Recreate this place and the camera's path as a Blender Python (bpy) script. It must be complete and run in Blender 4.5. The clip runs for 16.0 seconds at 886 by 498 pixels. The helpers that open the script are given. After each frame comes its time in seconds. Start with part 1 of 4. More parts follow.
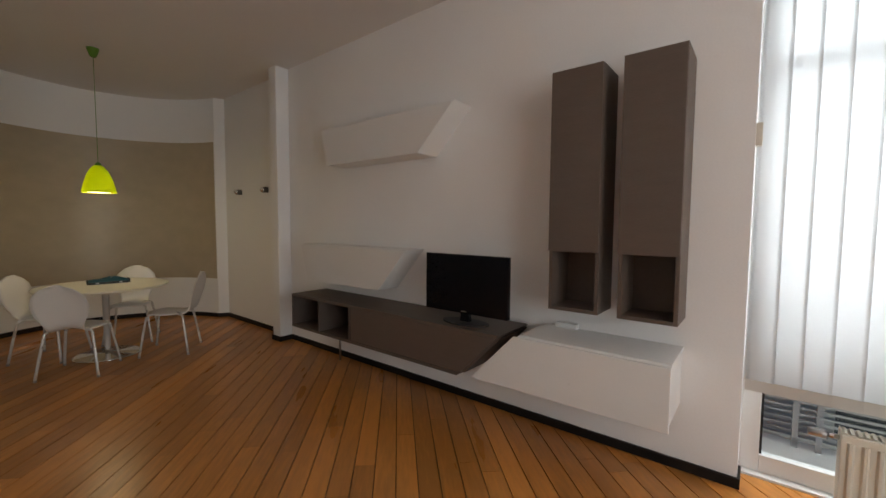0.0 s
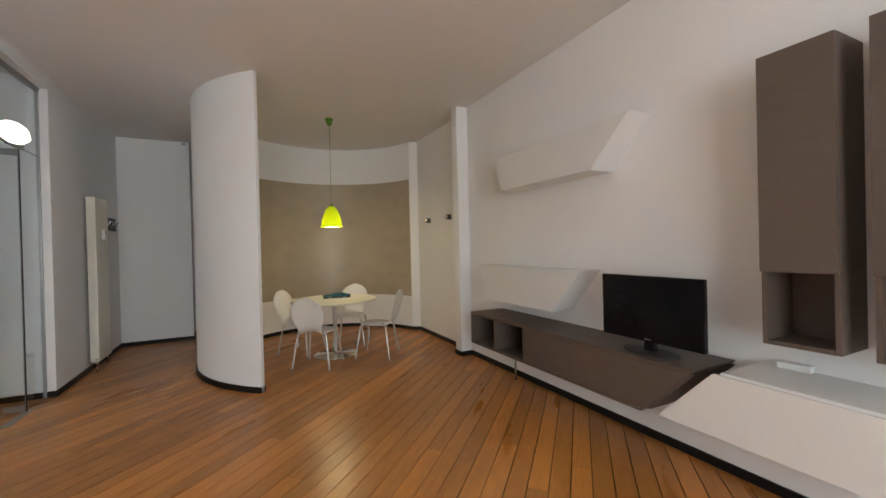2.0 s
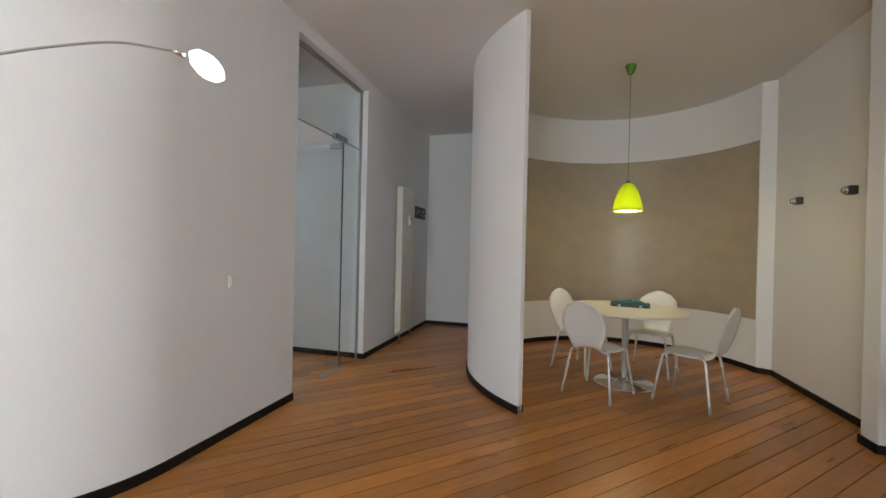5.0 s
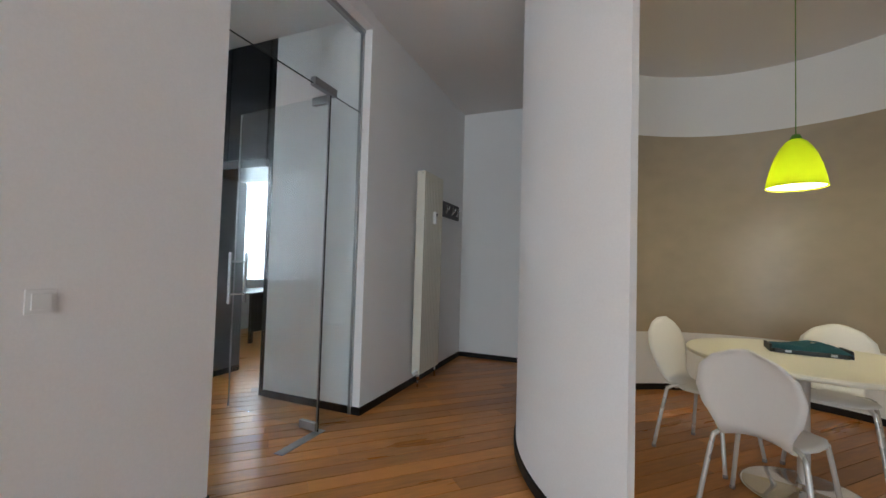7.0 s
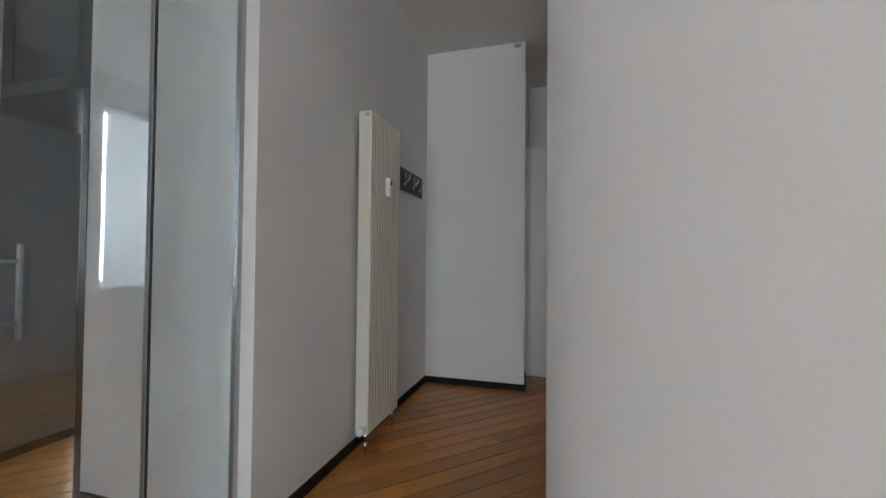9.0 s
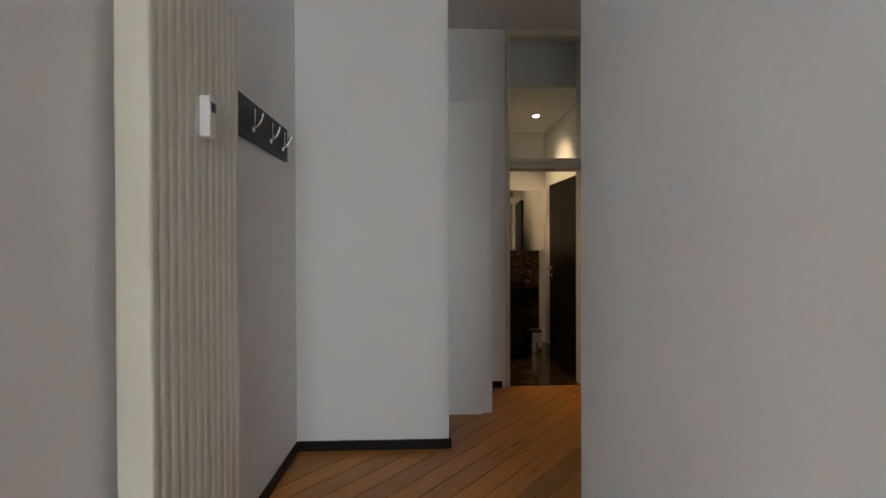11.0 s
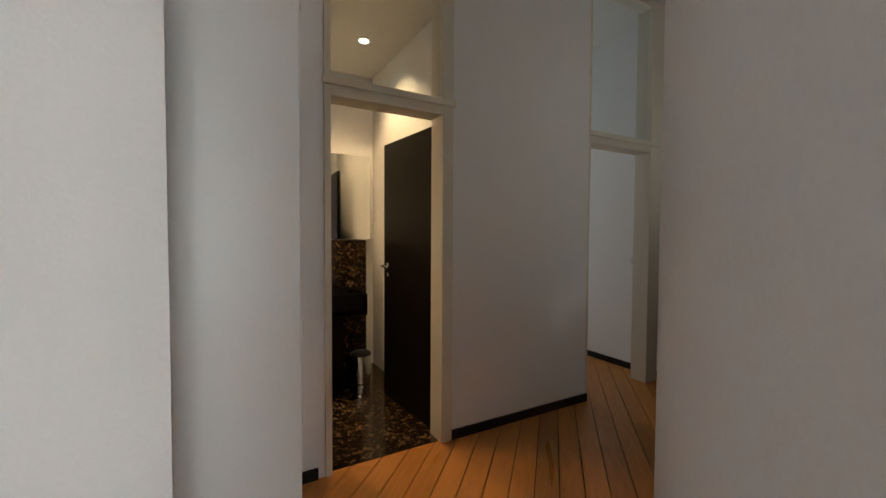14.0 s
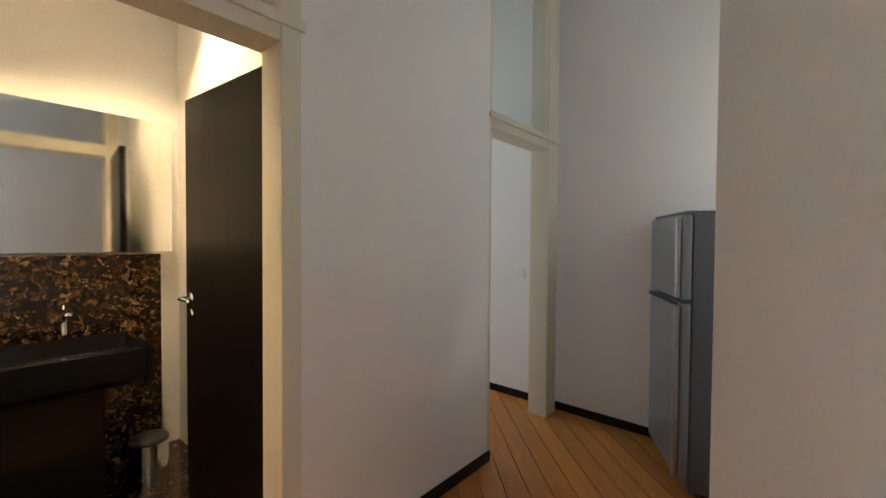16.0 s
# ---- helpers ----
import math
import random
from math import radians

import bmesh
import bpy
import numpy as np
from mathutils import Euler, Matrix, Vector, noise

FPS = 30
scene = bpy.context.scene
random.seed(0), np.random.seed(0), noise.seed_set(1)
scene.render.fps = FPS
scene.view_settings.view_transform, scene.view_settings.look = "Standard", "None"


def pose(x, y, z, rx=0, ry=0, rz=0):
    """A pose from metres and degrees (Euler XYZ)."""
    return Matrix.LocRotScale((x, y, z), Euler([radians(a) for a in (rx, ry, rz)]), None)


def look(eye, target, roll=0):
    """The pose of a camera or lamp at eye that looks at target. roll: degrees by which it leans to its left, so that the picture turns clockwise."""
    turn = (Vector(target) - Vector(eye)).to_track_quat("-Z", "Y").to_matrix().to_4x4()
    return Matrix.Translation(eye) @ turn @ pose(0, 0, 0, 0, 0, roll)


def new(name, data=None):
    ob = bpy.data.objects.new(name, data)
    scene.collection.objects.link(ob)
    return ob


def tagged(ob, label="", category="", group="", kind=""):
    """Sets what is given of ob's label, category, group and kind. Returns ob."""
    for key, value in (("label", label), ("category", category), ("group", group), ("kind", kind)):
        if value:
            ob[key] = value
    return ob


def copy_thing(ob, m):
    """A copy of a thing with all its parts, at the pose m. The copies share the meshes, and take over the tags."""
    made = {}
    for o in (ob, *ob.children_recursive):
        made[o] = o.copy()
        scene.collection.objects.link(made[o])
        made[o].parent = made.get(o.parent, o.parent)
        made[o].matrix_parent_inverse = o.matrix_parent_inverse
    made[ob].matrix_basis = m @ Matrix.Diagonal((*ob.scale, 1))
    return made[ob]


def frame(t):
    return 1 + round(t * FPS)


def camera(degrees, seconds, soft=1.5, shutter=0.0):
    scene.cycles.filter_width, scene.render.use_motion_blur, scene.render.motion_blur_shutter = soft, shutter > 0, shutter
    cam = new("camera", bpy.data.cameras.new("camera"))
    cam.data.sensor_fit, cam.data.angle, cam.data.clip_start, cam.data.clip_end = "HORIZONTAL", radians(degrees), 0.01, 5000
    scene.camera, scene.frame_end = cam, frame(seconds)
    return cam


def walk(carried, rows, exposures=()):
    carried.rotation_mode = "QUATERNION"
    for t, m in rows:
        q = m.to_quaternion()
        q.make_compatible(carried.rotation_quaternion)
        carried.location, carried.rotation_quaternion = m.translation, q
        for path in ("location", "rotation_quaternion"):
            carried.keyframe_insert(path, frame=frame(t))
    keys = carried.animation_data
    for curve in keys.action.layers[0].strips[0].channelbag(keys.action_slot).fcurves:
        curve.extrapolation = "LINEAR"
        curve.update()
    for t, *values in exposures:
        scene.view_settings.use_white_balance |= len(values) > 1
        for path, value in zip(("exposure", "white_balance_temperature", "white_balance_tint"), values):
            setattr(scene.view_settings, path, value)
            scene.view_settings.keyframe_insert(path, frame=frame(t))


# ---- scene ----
cam = camera(96.1, 16.0, soft=1.5, shutter=0.0)
PATH = [
    (0, (-0.144, -4.404, 1.46), (1.417, -3.16, 1.335), 0.4),
    (0.5, (-0.147, -4.478, 1.47), (1.189, -2.991, 1.407), 0.1),
    (1, (-0.166, -4.509, 1.477), (1.006, -2.888, 1.453), -0.3),
    (1.5, (-0.166, -4.533, 1.477), (0.86, -2.816, 1.478), -1.2),
    (2, (-0.134, -4.489, 1.466), (0.745, -2.693, 1.453), -1.4),
    (2.5, (-0.003, -4.387, 1.445), (0.643, -2.495, 1.412), -0.1),
    (3, (0.142, -4.289, 1.443), (0.543, -2.33, 1.419), -0.1),
    (3.5, (0.279, -4.17, 1.475), (0.179, -2.173, 1.451), 2.1),
    (4, (0.354, -3.992, 1.434), (-0.017, -2.026, 1.42), 0.8),
    (4.5, (0.334, -3.686, 1.397), (-0.116, -1.737, 1.439), 0.5),
    (5, (0.231, -3.29, 1.352), (-0.317, -1.366, 1.344), 1.3),
    (5.2, (0.228, -3.17, 1.389), (-0.379, -1.265, 1.426), 2.2),
    (7.3, (-0.232, -1.565, 1.242), (-0.987, 0.286, 1.315), 1.6),
    (7.5, (-0.295, -1.447, 1.249), (-1.018, 0.416, 1.318), 1.4),
    (8, (-0.43, -1.066, 1.255), (-1.123, 0.81, 1.263), 0.2),
    (8.5, (-0.522, -0.74, 1.283), (-1.239, 1.126, 1.319), 1.5),
    (9, (-0.699, -0.423, 1.249), (-1.246, 1.5, 1.291), 0.5),
    (9.2, (-0.758, -0.315, 1.253), (-1.231, 1.628, 1.262), 0.3),
    (11.3, (-1.116, 0.976, 1.316), (-1.022, 2.974, 1.304), 0.1),
    (11.5, (-1.082, 1.068, 1.298), (-0.998, 3.067, 1.291), 0.8),
    (12, (-1.074, 1.336, 1.287), (-0.891, 3.327, 1.252), 0.2),
    (12.5, (-1.093, 1.614, 1.314), (-0.623, 3.558, 1.299), -0.7),
    (13, (-1.056, 1.868, 1.298), (-0.383, 3.75, 1.214), -0.3),
    (13.5, (-0.938, 2.105, 1.333), (-0.17, 3.952, 1.293), 0.9),
    (14, (-0.892, 2.362, 1.302), (0.094, 4.101, 1.233), 0.3),
    (14.5, (-0.815, 2.614, 1.327), (0.406, 4.196, 1.247), -0.8),
    (15, (-0.692, 2.81, 1.318), (0.61, 4.326, 1.231), -0.9),
    (15.5, (-0.538, 2.969, 1.343), (0.844, 4.415, 1.321), 0.1),
    (16, (-0.375, 3.146, 1.345), (1.135, 4.456, 1.3), 0.4),
]
EXPOSURES = [
    (0.0, -1.1, 6750, 9), (0.5, -0.95, 6750, 9), (1.5, -0.42, 6500, 7), (2.5, -0.15, 6350, 5), (4.0, -0.1, 6250, 5), (5.0, -0.22, 6050, 3),
    (7.5, -0.2, 5850, 4), (8.5, -0.1, 5850, 4), (9.2, -0.05, 6000, 4), (11.5, 0.25, 6300, 6), (12.5, 0.28, 6400, 7), (13.5, 0.5, 6450, 7),
    (14.0, 0.92, 6450, 6), (14.5, 1.25, 6500, 5), (15.0, 1.5, 6400, 4), (15.5, 1.62, 6300, 4), (16.0, 1.92, 6250, 4)]
walk(cam, [(t, look(eye, target, roll)) for t, eye, target, roll in PATH], EXPOSURES)

# ---- world and large lights ----
world = bpy.data.worlds.new("sky")
scene.world = world
world.use_nodes = True
wn = world.node_tree.nodes
sky = wn.new("ShaderNodeTexSky")
sky.sky_type, sky.sun_disc = "NISHITA", False
sky.sun_elevation, sky.sun_rotation = radians(40), radians(150)
world.node_tree.links.new(sky.outputs[0], wn["Background"].inputs[0])
wn["Background"].inputs[1].default_value = 0.12

sun_data = bpy.data.lights.new("sun", "SUN")
sun_data.energy, sun_data.angle, sun_data.color = 0.7, radians(15), (1.0, 0.97, 0.93)
sun = new("sun", sun_data)
sun.matrix_basis = look((0, 0, 0), (-0.5, 0.66, -0.64))


def area_lamp(name, eye, target, sx, sy, watts, color):
    d = bpy.data.lights.new(name, "AREA")
    d.shape, d.size, d.size_y, d.energy, d.color = "RECTANGLE", sx, sy, watts, color
    o = new(name, d)
    o.matrix_basis = look(eye, target)
    return o


def point_lamp(name, place, watts, color, radius):
    d = bpy.data.lights.new(name, "POINT")
    d.energy, d.color, d.shadow_soft_size = watts, color, radius
    o = new(name, d)
    o.location = place
    return o


DAY = (0.90, 0.95, 1.0)
WARM = (1.0, 0.66, 0.34)
# sky light standing in the window openings, outside any blinds, except the last
area_lamp("window_light", (2.99, -5.11, 1.85), (0, -5.11, 1.6), 1.4, 2.4, 160, DAY)
# fill through the south window, which is added and never in view
area_lamp("window_light", (-0.6, -8.3, 1.6), (-0.6, 0, 1.5), 3.2, 2.4, 240, DAY)
# stronger fill through the second east window, assumed and out of view
area_lamp("window_light", (2.99, -7.0, 1.85), (0, -7.0, 1.6), 1.4, 2.4, 380, DAY)
area_lamp("window_light", (-6.28, 3.6, 1.95), (0, 3.6, 1.6), 1.5, 2.1, 420, DAY)
area_lamp("window_light", (-6.28, -1.7, 1.95), (0, -1.7, 1.6), 1.5, 2.1, 560, DAY)
# weak corridor fill through the corner window, itself an invented opening
area_lamp("window_light", (2.98, 2.98, 1.75), (0, 3.6, 1.6), 0.45, 1.5, 5.5, (1.0, 0.92, 0.82))
# free lamp inside the closed end room, in place of its daylight
area_lamp("window_light", (1.8, 7.45, 1.7), (1.8, 0, 1.5), 1.2, 1.8, 5, DAY)

# ---- materials ----
def node(nt, kind, **inputs):
    n = nt.nodes.new(kind)
    for key, value in inputs.items():
        n.inputs[key].default_value = value
    return n


def material(name, color, rough=0.6, metal=0.0, vary=0.06, scale=3.0, fine=60.0, bump=0.05, per_object=0.0, stretch=(1, 1, 1), object_space=False):
    """A surface with a broad mottling, a fine grain and a fine relief, at world scale."""
    m = bpy.data.materials.new(name)
    m.use_nodes = True
    nt = m.node_tree
    b = nt.nodes["Principled BSDF"]
    b.inputs["Metallic"].default_value = metal
    coords = nt.nodes.new("ShaderNodeTexCoord") if object_space else nt.nodes.new("ShaderNodeNewGeometry")
    out = coords.outputs["Object"] if object_space else coords.outputs["Position"]
    mp = nt.nodes.new("ShaderNodeMapping")
    mp.inputs["Scale"].default_value = stretch
    nt.links.new(out, mp.inputs["Vector"])
    broad = node(nt, "ShaderNodeTexNoise", Scale=scale, Detail=4.0)
    grain = node(nt, "ShaderNodeTexNoise", Scale=fine, Detail=3.0)
    nt.links.new(mp.outputs[0], broad.inputs["Vector"])
    nt.links.new(mp.outputs[0], grain.inputs["Vector"])
    add = nt.nodes.new("ShaderNodeMath")
    add.operation = "ADD"
    nt.links.new(broad.outputs["Fac"], add.inputs[0])
    nt.links.new(grain.outputs["Fac"], add.inputs[1])
    last = add.outputs[0]
    lo, hi = 0.6, 1.4
    if per_object:
        info = nt.nodes.new("ShaderNodeObjectInfo")
        rnd = node(nt, "ShaderNodeMath")
        rnd.operation = "MULTIPLY_ADD"
        rnd.inputs[1].default_value, rnd.inputs[2].default_value = per_object, -per_object / 2
        nt.links.new(info.outputs["Random"], rnd.inputs[0])
        plus = nt.nodes.new("ShaderNodeMath")
        plus.operation = "ADD"
        nt.links.new(last, plus.inputs[0])
        nt.links.new(rnd.outputs[0], plus.inputs[1])
        last = plus.outputs[0]
    rng = nt.nodes.new("ShaderNodeMapRange")
    rng.inputs["From Min"].default_value, rng.inputs["From Max"].default_value = lo, hi
    rng.inputs["To Min"].default_value, rng.inputs["To Max"].default_value = 1 - vary, 1 + vary
    nt.links.new(last, rng.inputs["Value"])
    hue = nt.nodes.new("ShaderNodeHueSaturation")
    hue.inputs["Color"].default_value = (*color, 1)
    nt.links.new(rng.outputs[0], hue.inputs["Value"])
    nt.links.new(hue.outputs[0], b.inputs["Base Color"])
    rr = nt.nodes.new("ShaderNodeMapRange")
    rr.inputs["To Min"].default_value, rr.inputs["To Max"].default_value = max(rough - 0.08, 0.02), min(rough + 0.08, 1)
    nt.links.new(broad.outputs["Fac"], rr.inputs["Value"])
    nt.links.new(rr.outputs[0], b.inputs["Roughness"])
    if bump:
        bp = node(nt, "ShaderNodeBump", Strength=bump, Distance=0.01)
        nt.links.new(grain.outputs["Fac"], bp.inputs["Height"])
        nt.links.new(bp.outputs[0], b.inputs["Normal"])
    return m


def glow(name, color, strength):
    m = bpy.data.materials.new(name)
    m.use_nodes = True
    b = m.node_tree.nodes["Principled BSDF"]
    b.inputs["Base Color"].default_value = (*color, 1)
    b.inputs["Emission Color"].default_value = (*color, 1)
    b.inputs["Emission Strength"].default_value = strength
    return m


def clear(name, color, rough=0.0, sheen=0.04):
    """Thin clear sheet: see-through with a mirror-like sheen."""
    m = bpy.data.materials.new(name)
    m.use_nodes = True
    nt = m.node_tree
    nt.nodes.remove(nt.nodes["Principled BSDF"])
    tr = nt.nodes.new("ShaderNodeBsdfTransparent")
    tr.inputs[0].default_value = (*color, 1)
    gl = nt.nodes.new("ShaderNodeBsdfGlossy")
    gl.inputs["Roughness"].default_value = rough
    lw = node(nt, "ShaderNodeLayerWeight", Blend=0.5)
    power = nt.nodes.new("ShaderNodeMath")
    power.operation = "POWER"
    power.inputs[1].default_value = 5.0
    fr = nt.nodes.new("ShaderNodeMath")
    fr.operation = "MULTIPLY_ADD"
    fr.inputs[1].default_value, fr.inputs[2].default_value = 0.9, sheen
    nt.links.new(lw.outputs["Facing"], power.inputs[0])
    nt.links.new(power.outputs[0], fr.inputs[0])
    mix = nt.nodes.new("ShaderNodeMixShader")
    nt.links.new(fr.outputs[0], mix.inputs[0])
    nt.links.new(tr.outputs[0], mix.inputs[1])
    nt.links.new(gl.outputs[0], mix.inputs[2])
    nt.links.new(mix.outputs[0], nt.nodes["Material Output"].inputs[0])
    return m


def cloth(name, color, through_part):
    """Thin cloth or plastic that lets light through."""
    m = bpy.data.materials.new(name)
    m.use_nodes = True
    nt = m.node_tree
    b = nt.nodes["Principled BSDF"]
    b.inputs["Base Color"].default_value = (*color, 1)
    b.inputs["Roughness"].default_value = 0.7
    geo = nt.nodes.new("ShaderNodeNewGeometry")
    weave = node(nt, "ShaderNodeTexNoise", Scale=220.0, Detail=2.0)
    nt.links.new(geo.outputs["Position"], weave.inputs["Vector"])
    bp = node(nt, "ShaderNodeBump", Strength=0.08, Distance=0.004)
    nt.links.new(weave.outputs["Fac"], bp.inputs["Height"])
    nt.links.new(bp.outputs[0], b.inputs["Normal"])
    tl = nt.nodes.new("ShaderNodeBsdfTranslucent")
    tl.inputs[0].default_value = (*color, 1)
    mix = nt.nodes.new("ShaderNodeMixShader")
    mix.inputs[0].default_value = through_part
    nt.links.new(b.outputs[0], mix.inputs[1])
    nt.links.new(tl.outputs[0], mix.inputs[2])
    nt.links.new(mix.outputs[0], nt.nodes["Material Output"].inputs[0])
    return m


def terrazzo(name, dark, mid, light, scale):
    """Dark brecciated marble with lighter flecks and veins."""
    m = bpy.data.materials.new(name)
    m.use_nodes = True
    nt = m.node_tree
    b = nt.nodes["Principled BSDF"]
    geo = nt.nodes.new("ShaderNodeNewGeometry")
    warp = node(nt, "ShaderNodeTexNoise", Scale=scale * 0.6, Detail=3.0)
    nt.links.new(geo.outputs["Position"], warp.inputs["Vector"])
    mixv = nt.nodes.new("ShaderNodeVectorMath")
    mixv.operation = "MULTIPLY_ADD"
    mixv.inputs[1].default_value = (0.12, 0.12, 0.12)
    nt.links.new(warp.outputs["Color"], mixv.inputs[0])
    nt.links.new(geo.outputs["Position"], mixv.inputs[2])
    vor = node(nt, "ShaderNodeTexVoronoi", Scale=scale)
    nt.links.new(mixv.outputs[0], vor.inputs["Vector"])
    fine = node(nt, "ShaderNodeTexNoise", Scale=scale * 1.6, Detail=5.0, Roughness=0.7)
    nt.links.new(mixv.outputs[0], fine.inputs["Vector"])
    sep = nt.nodes.new("ShaderNodeSeparateColor")
    nt.links.new(vor.outputs["Color"], sep.inputs[0])
    mul = nt.nodes.new("ShaderNodeMath")
    mul.operation = "MULTIPLY"
    nt.links.new(sep.outputs[0], mul.inputs[0])
    nt.links.new(fine.outputs["Fac"], mul.inputs[1])
    ramp = nt.nodes.new("ShaderNodeValToRGB")
    ramp.color_ramp.elements[0].position, ramp.color_ramp.elements[0].color = 0.18, (*dark, 1)
    ramp.color_ramp.elements[1].position, ramp.color_ramp.elements[1].color = 0.70, (*light, 1)
    e = ramp.color_ramp.elements.new(0.4)
    e.color = (*mid, 1)
    nt.links.new(mul.outputs[0], ramp.inputs[0])
    nt.links.new(ramp.outputs[0], b.inputs["Base Color"])
    b.inputs["Roughness"].default_value = 0.16
    return m


WHITE = material("white_plaster", (0.86, 0.852, 0.842), 0.85, vary=0.03, scale=1.3, fine=90, bump=0.06)
CEILING = material("ceiling_paint", (0.80, 0.78, 0.76), 0.9, vary=0.02, scale=1.0, fine=80, bump=0.05)
CREAM = material("cream_paint", (0.74, 0.69, 0.58), 0.5, vary=0.03, bump=0.02)
PANEL = material("clay_plaster", (0.445, 0.375, 0.272), 0.40, vary=0.09, scale=1.8, fine=5, bump=0.025, stretch=(1, 1, 1.3))
BLACK_WOOD = material("black_baseboard", (0.016, 0.013, 0.012), 0.45, vary=0.2, bump=0.05)
PLANK = material("orange_oak_plank", (0.50, 0.202, 0.043), 0.30, vary=0.26, scale=4.0, fine=30, bump=0.02, per_object=0.85)
for n in PLANK.node_tree.nodes:
    if n.type == "MAPPING":  # grain runs along the boards
        n.vector_type = "TEXTURE"
        n.inputs["Rotation"].default_value = (0, 0, radians(45))
        n.inputs["Scale"].default_value = (5.0, 0.7, 1.0)
JOINT = material("dark_joint", (0.07, 0.033, 0.013), 0.8, vary=0.2)
TAUPE = material("taupe_laminate", (0.115, 0.085, 0.068), 0.5, vary=0.10, scale=4, fine=40, bump=0.04, stretch=(6, 1, 6))
TAUPE_IN = material("taupe_laminate_inside", (0.10, 0.075, 0.062), 0.55, vary=0.10, scale=4, fine=40, bump=0.04)
LACQUER = material("white_lacquer", (0.80, 0.79, 0.77), 0.30, vary=0.015, scale=2, fine=50, bump=0.01)
GLOSS_BLACK = material("gloss_black", (0.006, 0.006, 0.007), 0.12, vary=0.1, bump=0.0)
MATT_BLACK = material("matt_black", (0.012, 0.012, 0.013), 0.5, vary=0.1, bump=0.02)
CHROME = material("chrome", (0.75, 0.75, 0.76), 0.12, 1.0, vary=0.03, bump=0.0)
STEEL = material("brushed_steel", (0.42, 0.42, 0.43), 0.35, 1.0, vary=0.08, fine=120, bump=0.02, stretch=(1, 1, 8))
DARK_STEEL = material("dark_steel", (0.12, 0.115, 0.11), 0.35, 0.8, vary=0.08, bump=0.02)
SILVER = material("silver_fridge_paint", (0.30, 0.32, 0.35), 0.32, 0.55, vary=0.05, bump=0.01)
GREY_SIDE = material("grey_fridge_side", (0.13, 0.14, 0.16), 0.5, 0.1, vary=0.05, bump=0.03)
CHAIR = material("white_chair_shell", (0.76, 0.74, 0.71), 0.38, vary=0.02, bump=0.01)
LEG = material("pale_satin_tube", (0.66, 0.65, 0.62), 0.28, 0.35, vary=0.02, bump=0.0)
TABLE = material("cream_table_laminate", (0.74, 0.71, 0.60), 0.35, vary=0.02, bump=0.01)
RADIATOR = material("cream_radiator_enamel", (0.72, 0.69, 0.59), 0.4, vary=0.008, bump=0.004)
PLASTIC = material("white_plastic", (0.83, 0.825, 0.81), 0.4, vary=0.02, bump=0.01)
TEAL = material("teal_bag_fabric", (0.012, 0.10, 0.15), 0.75, vary=0.25, scale=12, fine=150, bump=0.2)
WARDROBE = material("black_brown_wood", (0.006, 0.006, 0.0075), 0.30, vary=0.15, scale=1.0, fine=40, bump=0.0)
DARK_DOOR = material("dark_wenge_door", (0.006, 0.004, 0.003), 0.38, vary=0.3, scale=4, fine=40, bump=0.012, stretch=(8, 8, 0.5))
for dull in (WARDROBE, DARK_DOOR, BLACK_WOOD, GLOSS_BLACK):
    dull.node_tree.nodes["Principled BSDF"].inputs["Specular IOR Level"].default_value = 0.18
PLANK.node_tree.nodes["Principled BSDF"].inputs["Specular IOR Level"].default_value = 0.5
MARBLE = terrazzo("brown_emperador_marble", (0.009, 0.006, 0.004), (0.042, 0.024, 0.012), (0.38, 0.25, 0.12), 44.0)
GREEN = material("green_plastic", (0.10, 0.24, 0.015), 0.4, vary=0.05, bump=0.01)
SHADE = cloth("yellow_green_shade", (0.62, 0.68, 0.02), 0.45)
BLIND = cloth("white_blind_cloth", (0.86, 0.87, 0.88), 0.5)
HEM = cloth("blind_hem", (0.60, 0.56, 0.51), 0.06)
GLASS = clear("clear_glass", (0.95, 0.975, 0.98), sheen=0.04)
PANE = clear("window_pane", (0.95, 0.97, 0.97))
MIRROR = material("mirror_silver", (0.85, 0.87, 0.86), 0.02, 1.0, vary=0.0, bump=0.0)
LAMP_GLASS = glow("lit_opal_glass", (1.0, 0.93, 0.80), 4.50)
BULB = glow("lit_bulb", (1.0, 0.92, 0.70), 7.0)
SPOT_GLOW = glow("lit_spot", (1.0, 0.90, 0.70), 14.0)
CONCRETE = material("pale_concrete", (0.60, 0.59, 0.57), 0.85, vary=0.12, bump=0.15)
STREET = material("street_paving", (0.22, 0.22, 0.22), 0.9, vary=0.2, bump=0.2)
FACADE = material("far_facade", (0.48, 0.46, 0.43), 0.9, vary=0.1, bump=0.1)
DUSK_GLASS = material("far_window_glass", (0.06, 0.07, 0.08), 0.1, vary=0.1, bump=0.0)

# ---- mesh tools ----
def part(name, bm, mat, parent=None, label="", smooth=False):
    """Links a bmesh as one mesh object, under a thing or a part where one is given."""
    me = bpy.data.meshes.new(name)
    bmesh.ops.recalc_face_normals(bm, faces=bm.faces)
    bm.to_mesh(me)
    bm.free()
    me.materials.append(mat)
    if smooth:
        for p in me.polygons:
            p.use_smooth = True
    o = new(name, me)
    if parent is not None:
        o.parent = parent
    if label:
        o["label"] = label
    return o


def thing(name, label, category, group="", place=(0, 0, 0), turn=0.0):
    o = new(name)
    o.matrix_basis = pose(*place, 0, 0, turn)
    return tagged(o, label, category, group)


def structure(name, bm, mat, label="", smooth=False):
    return tagged(part(name, bm, mat, None, "", smooth), label, kind="structure")


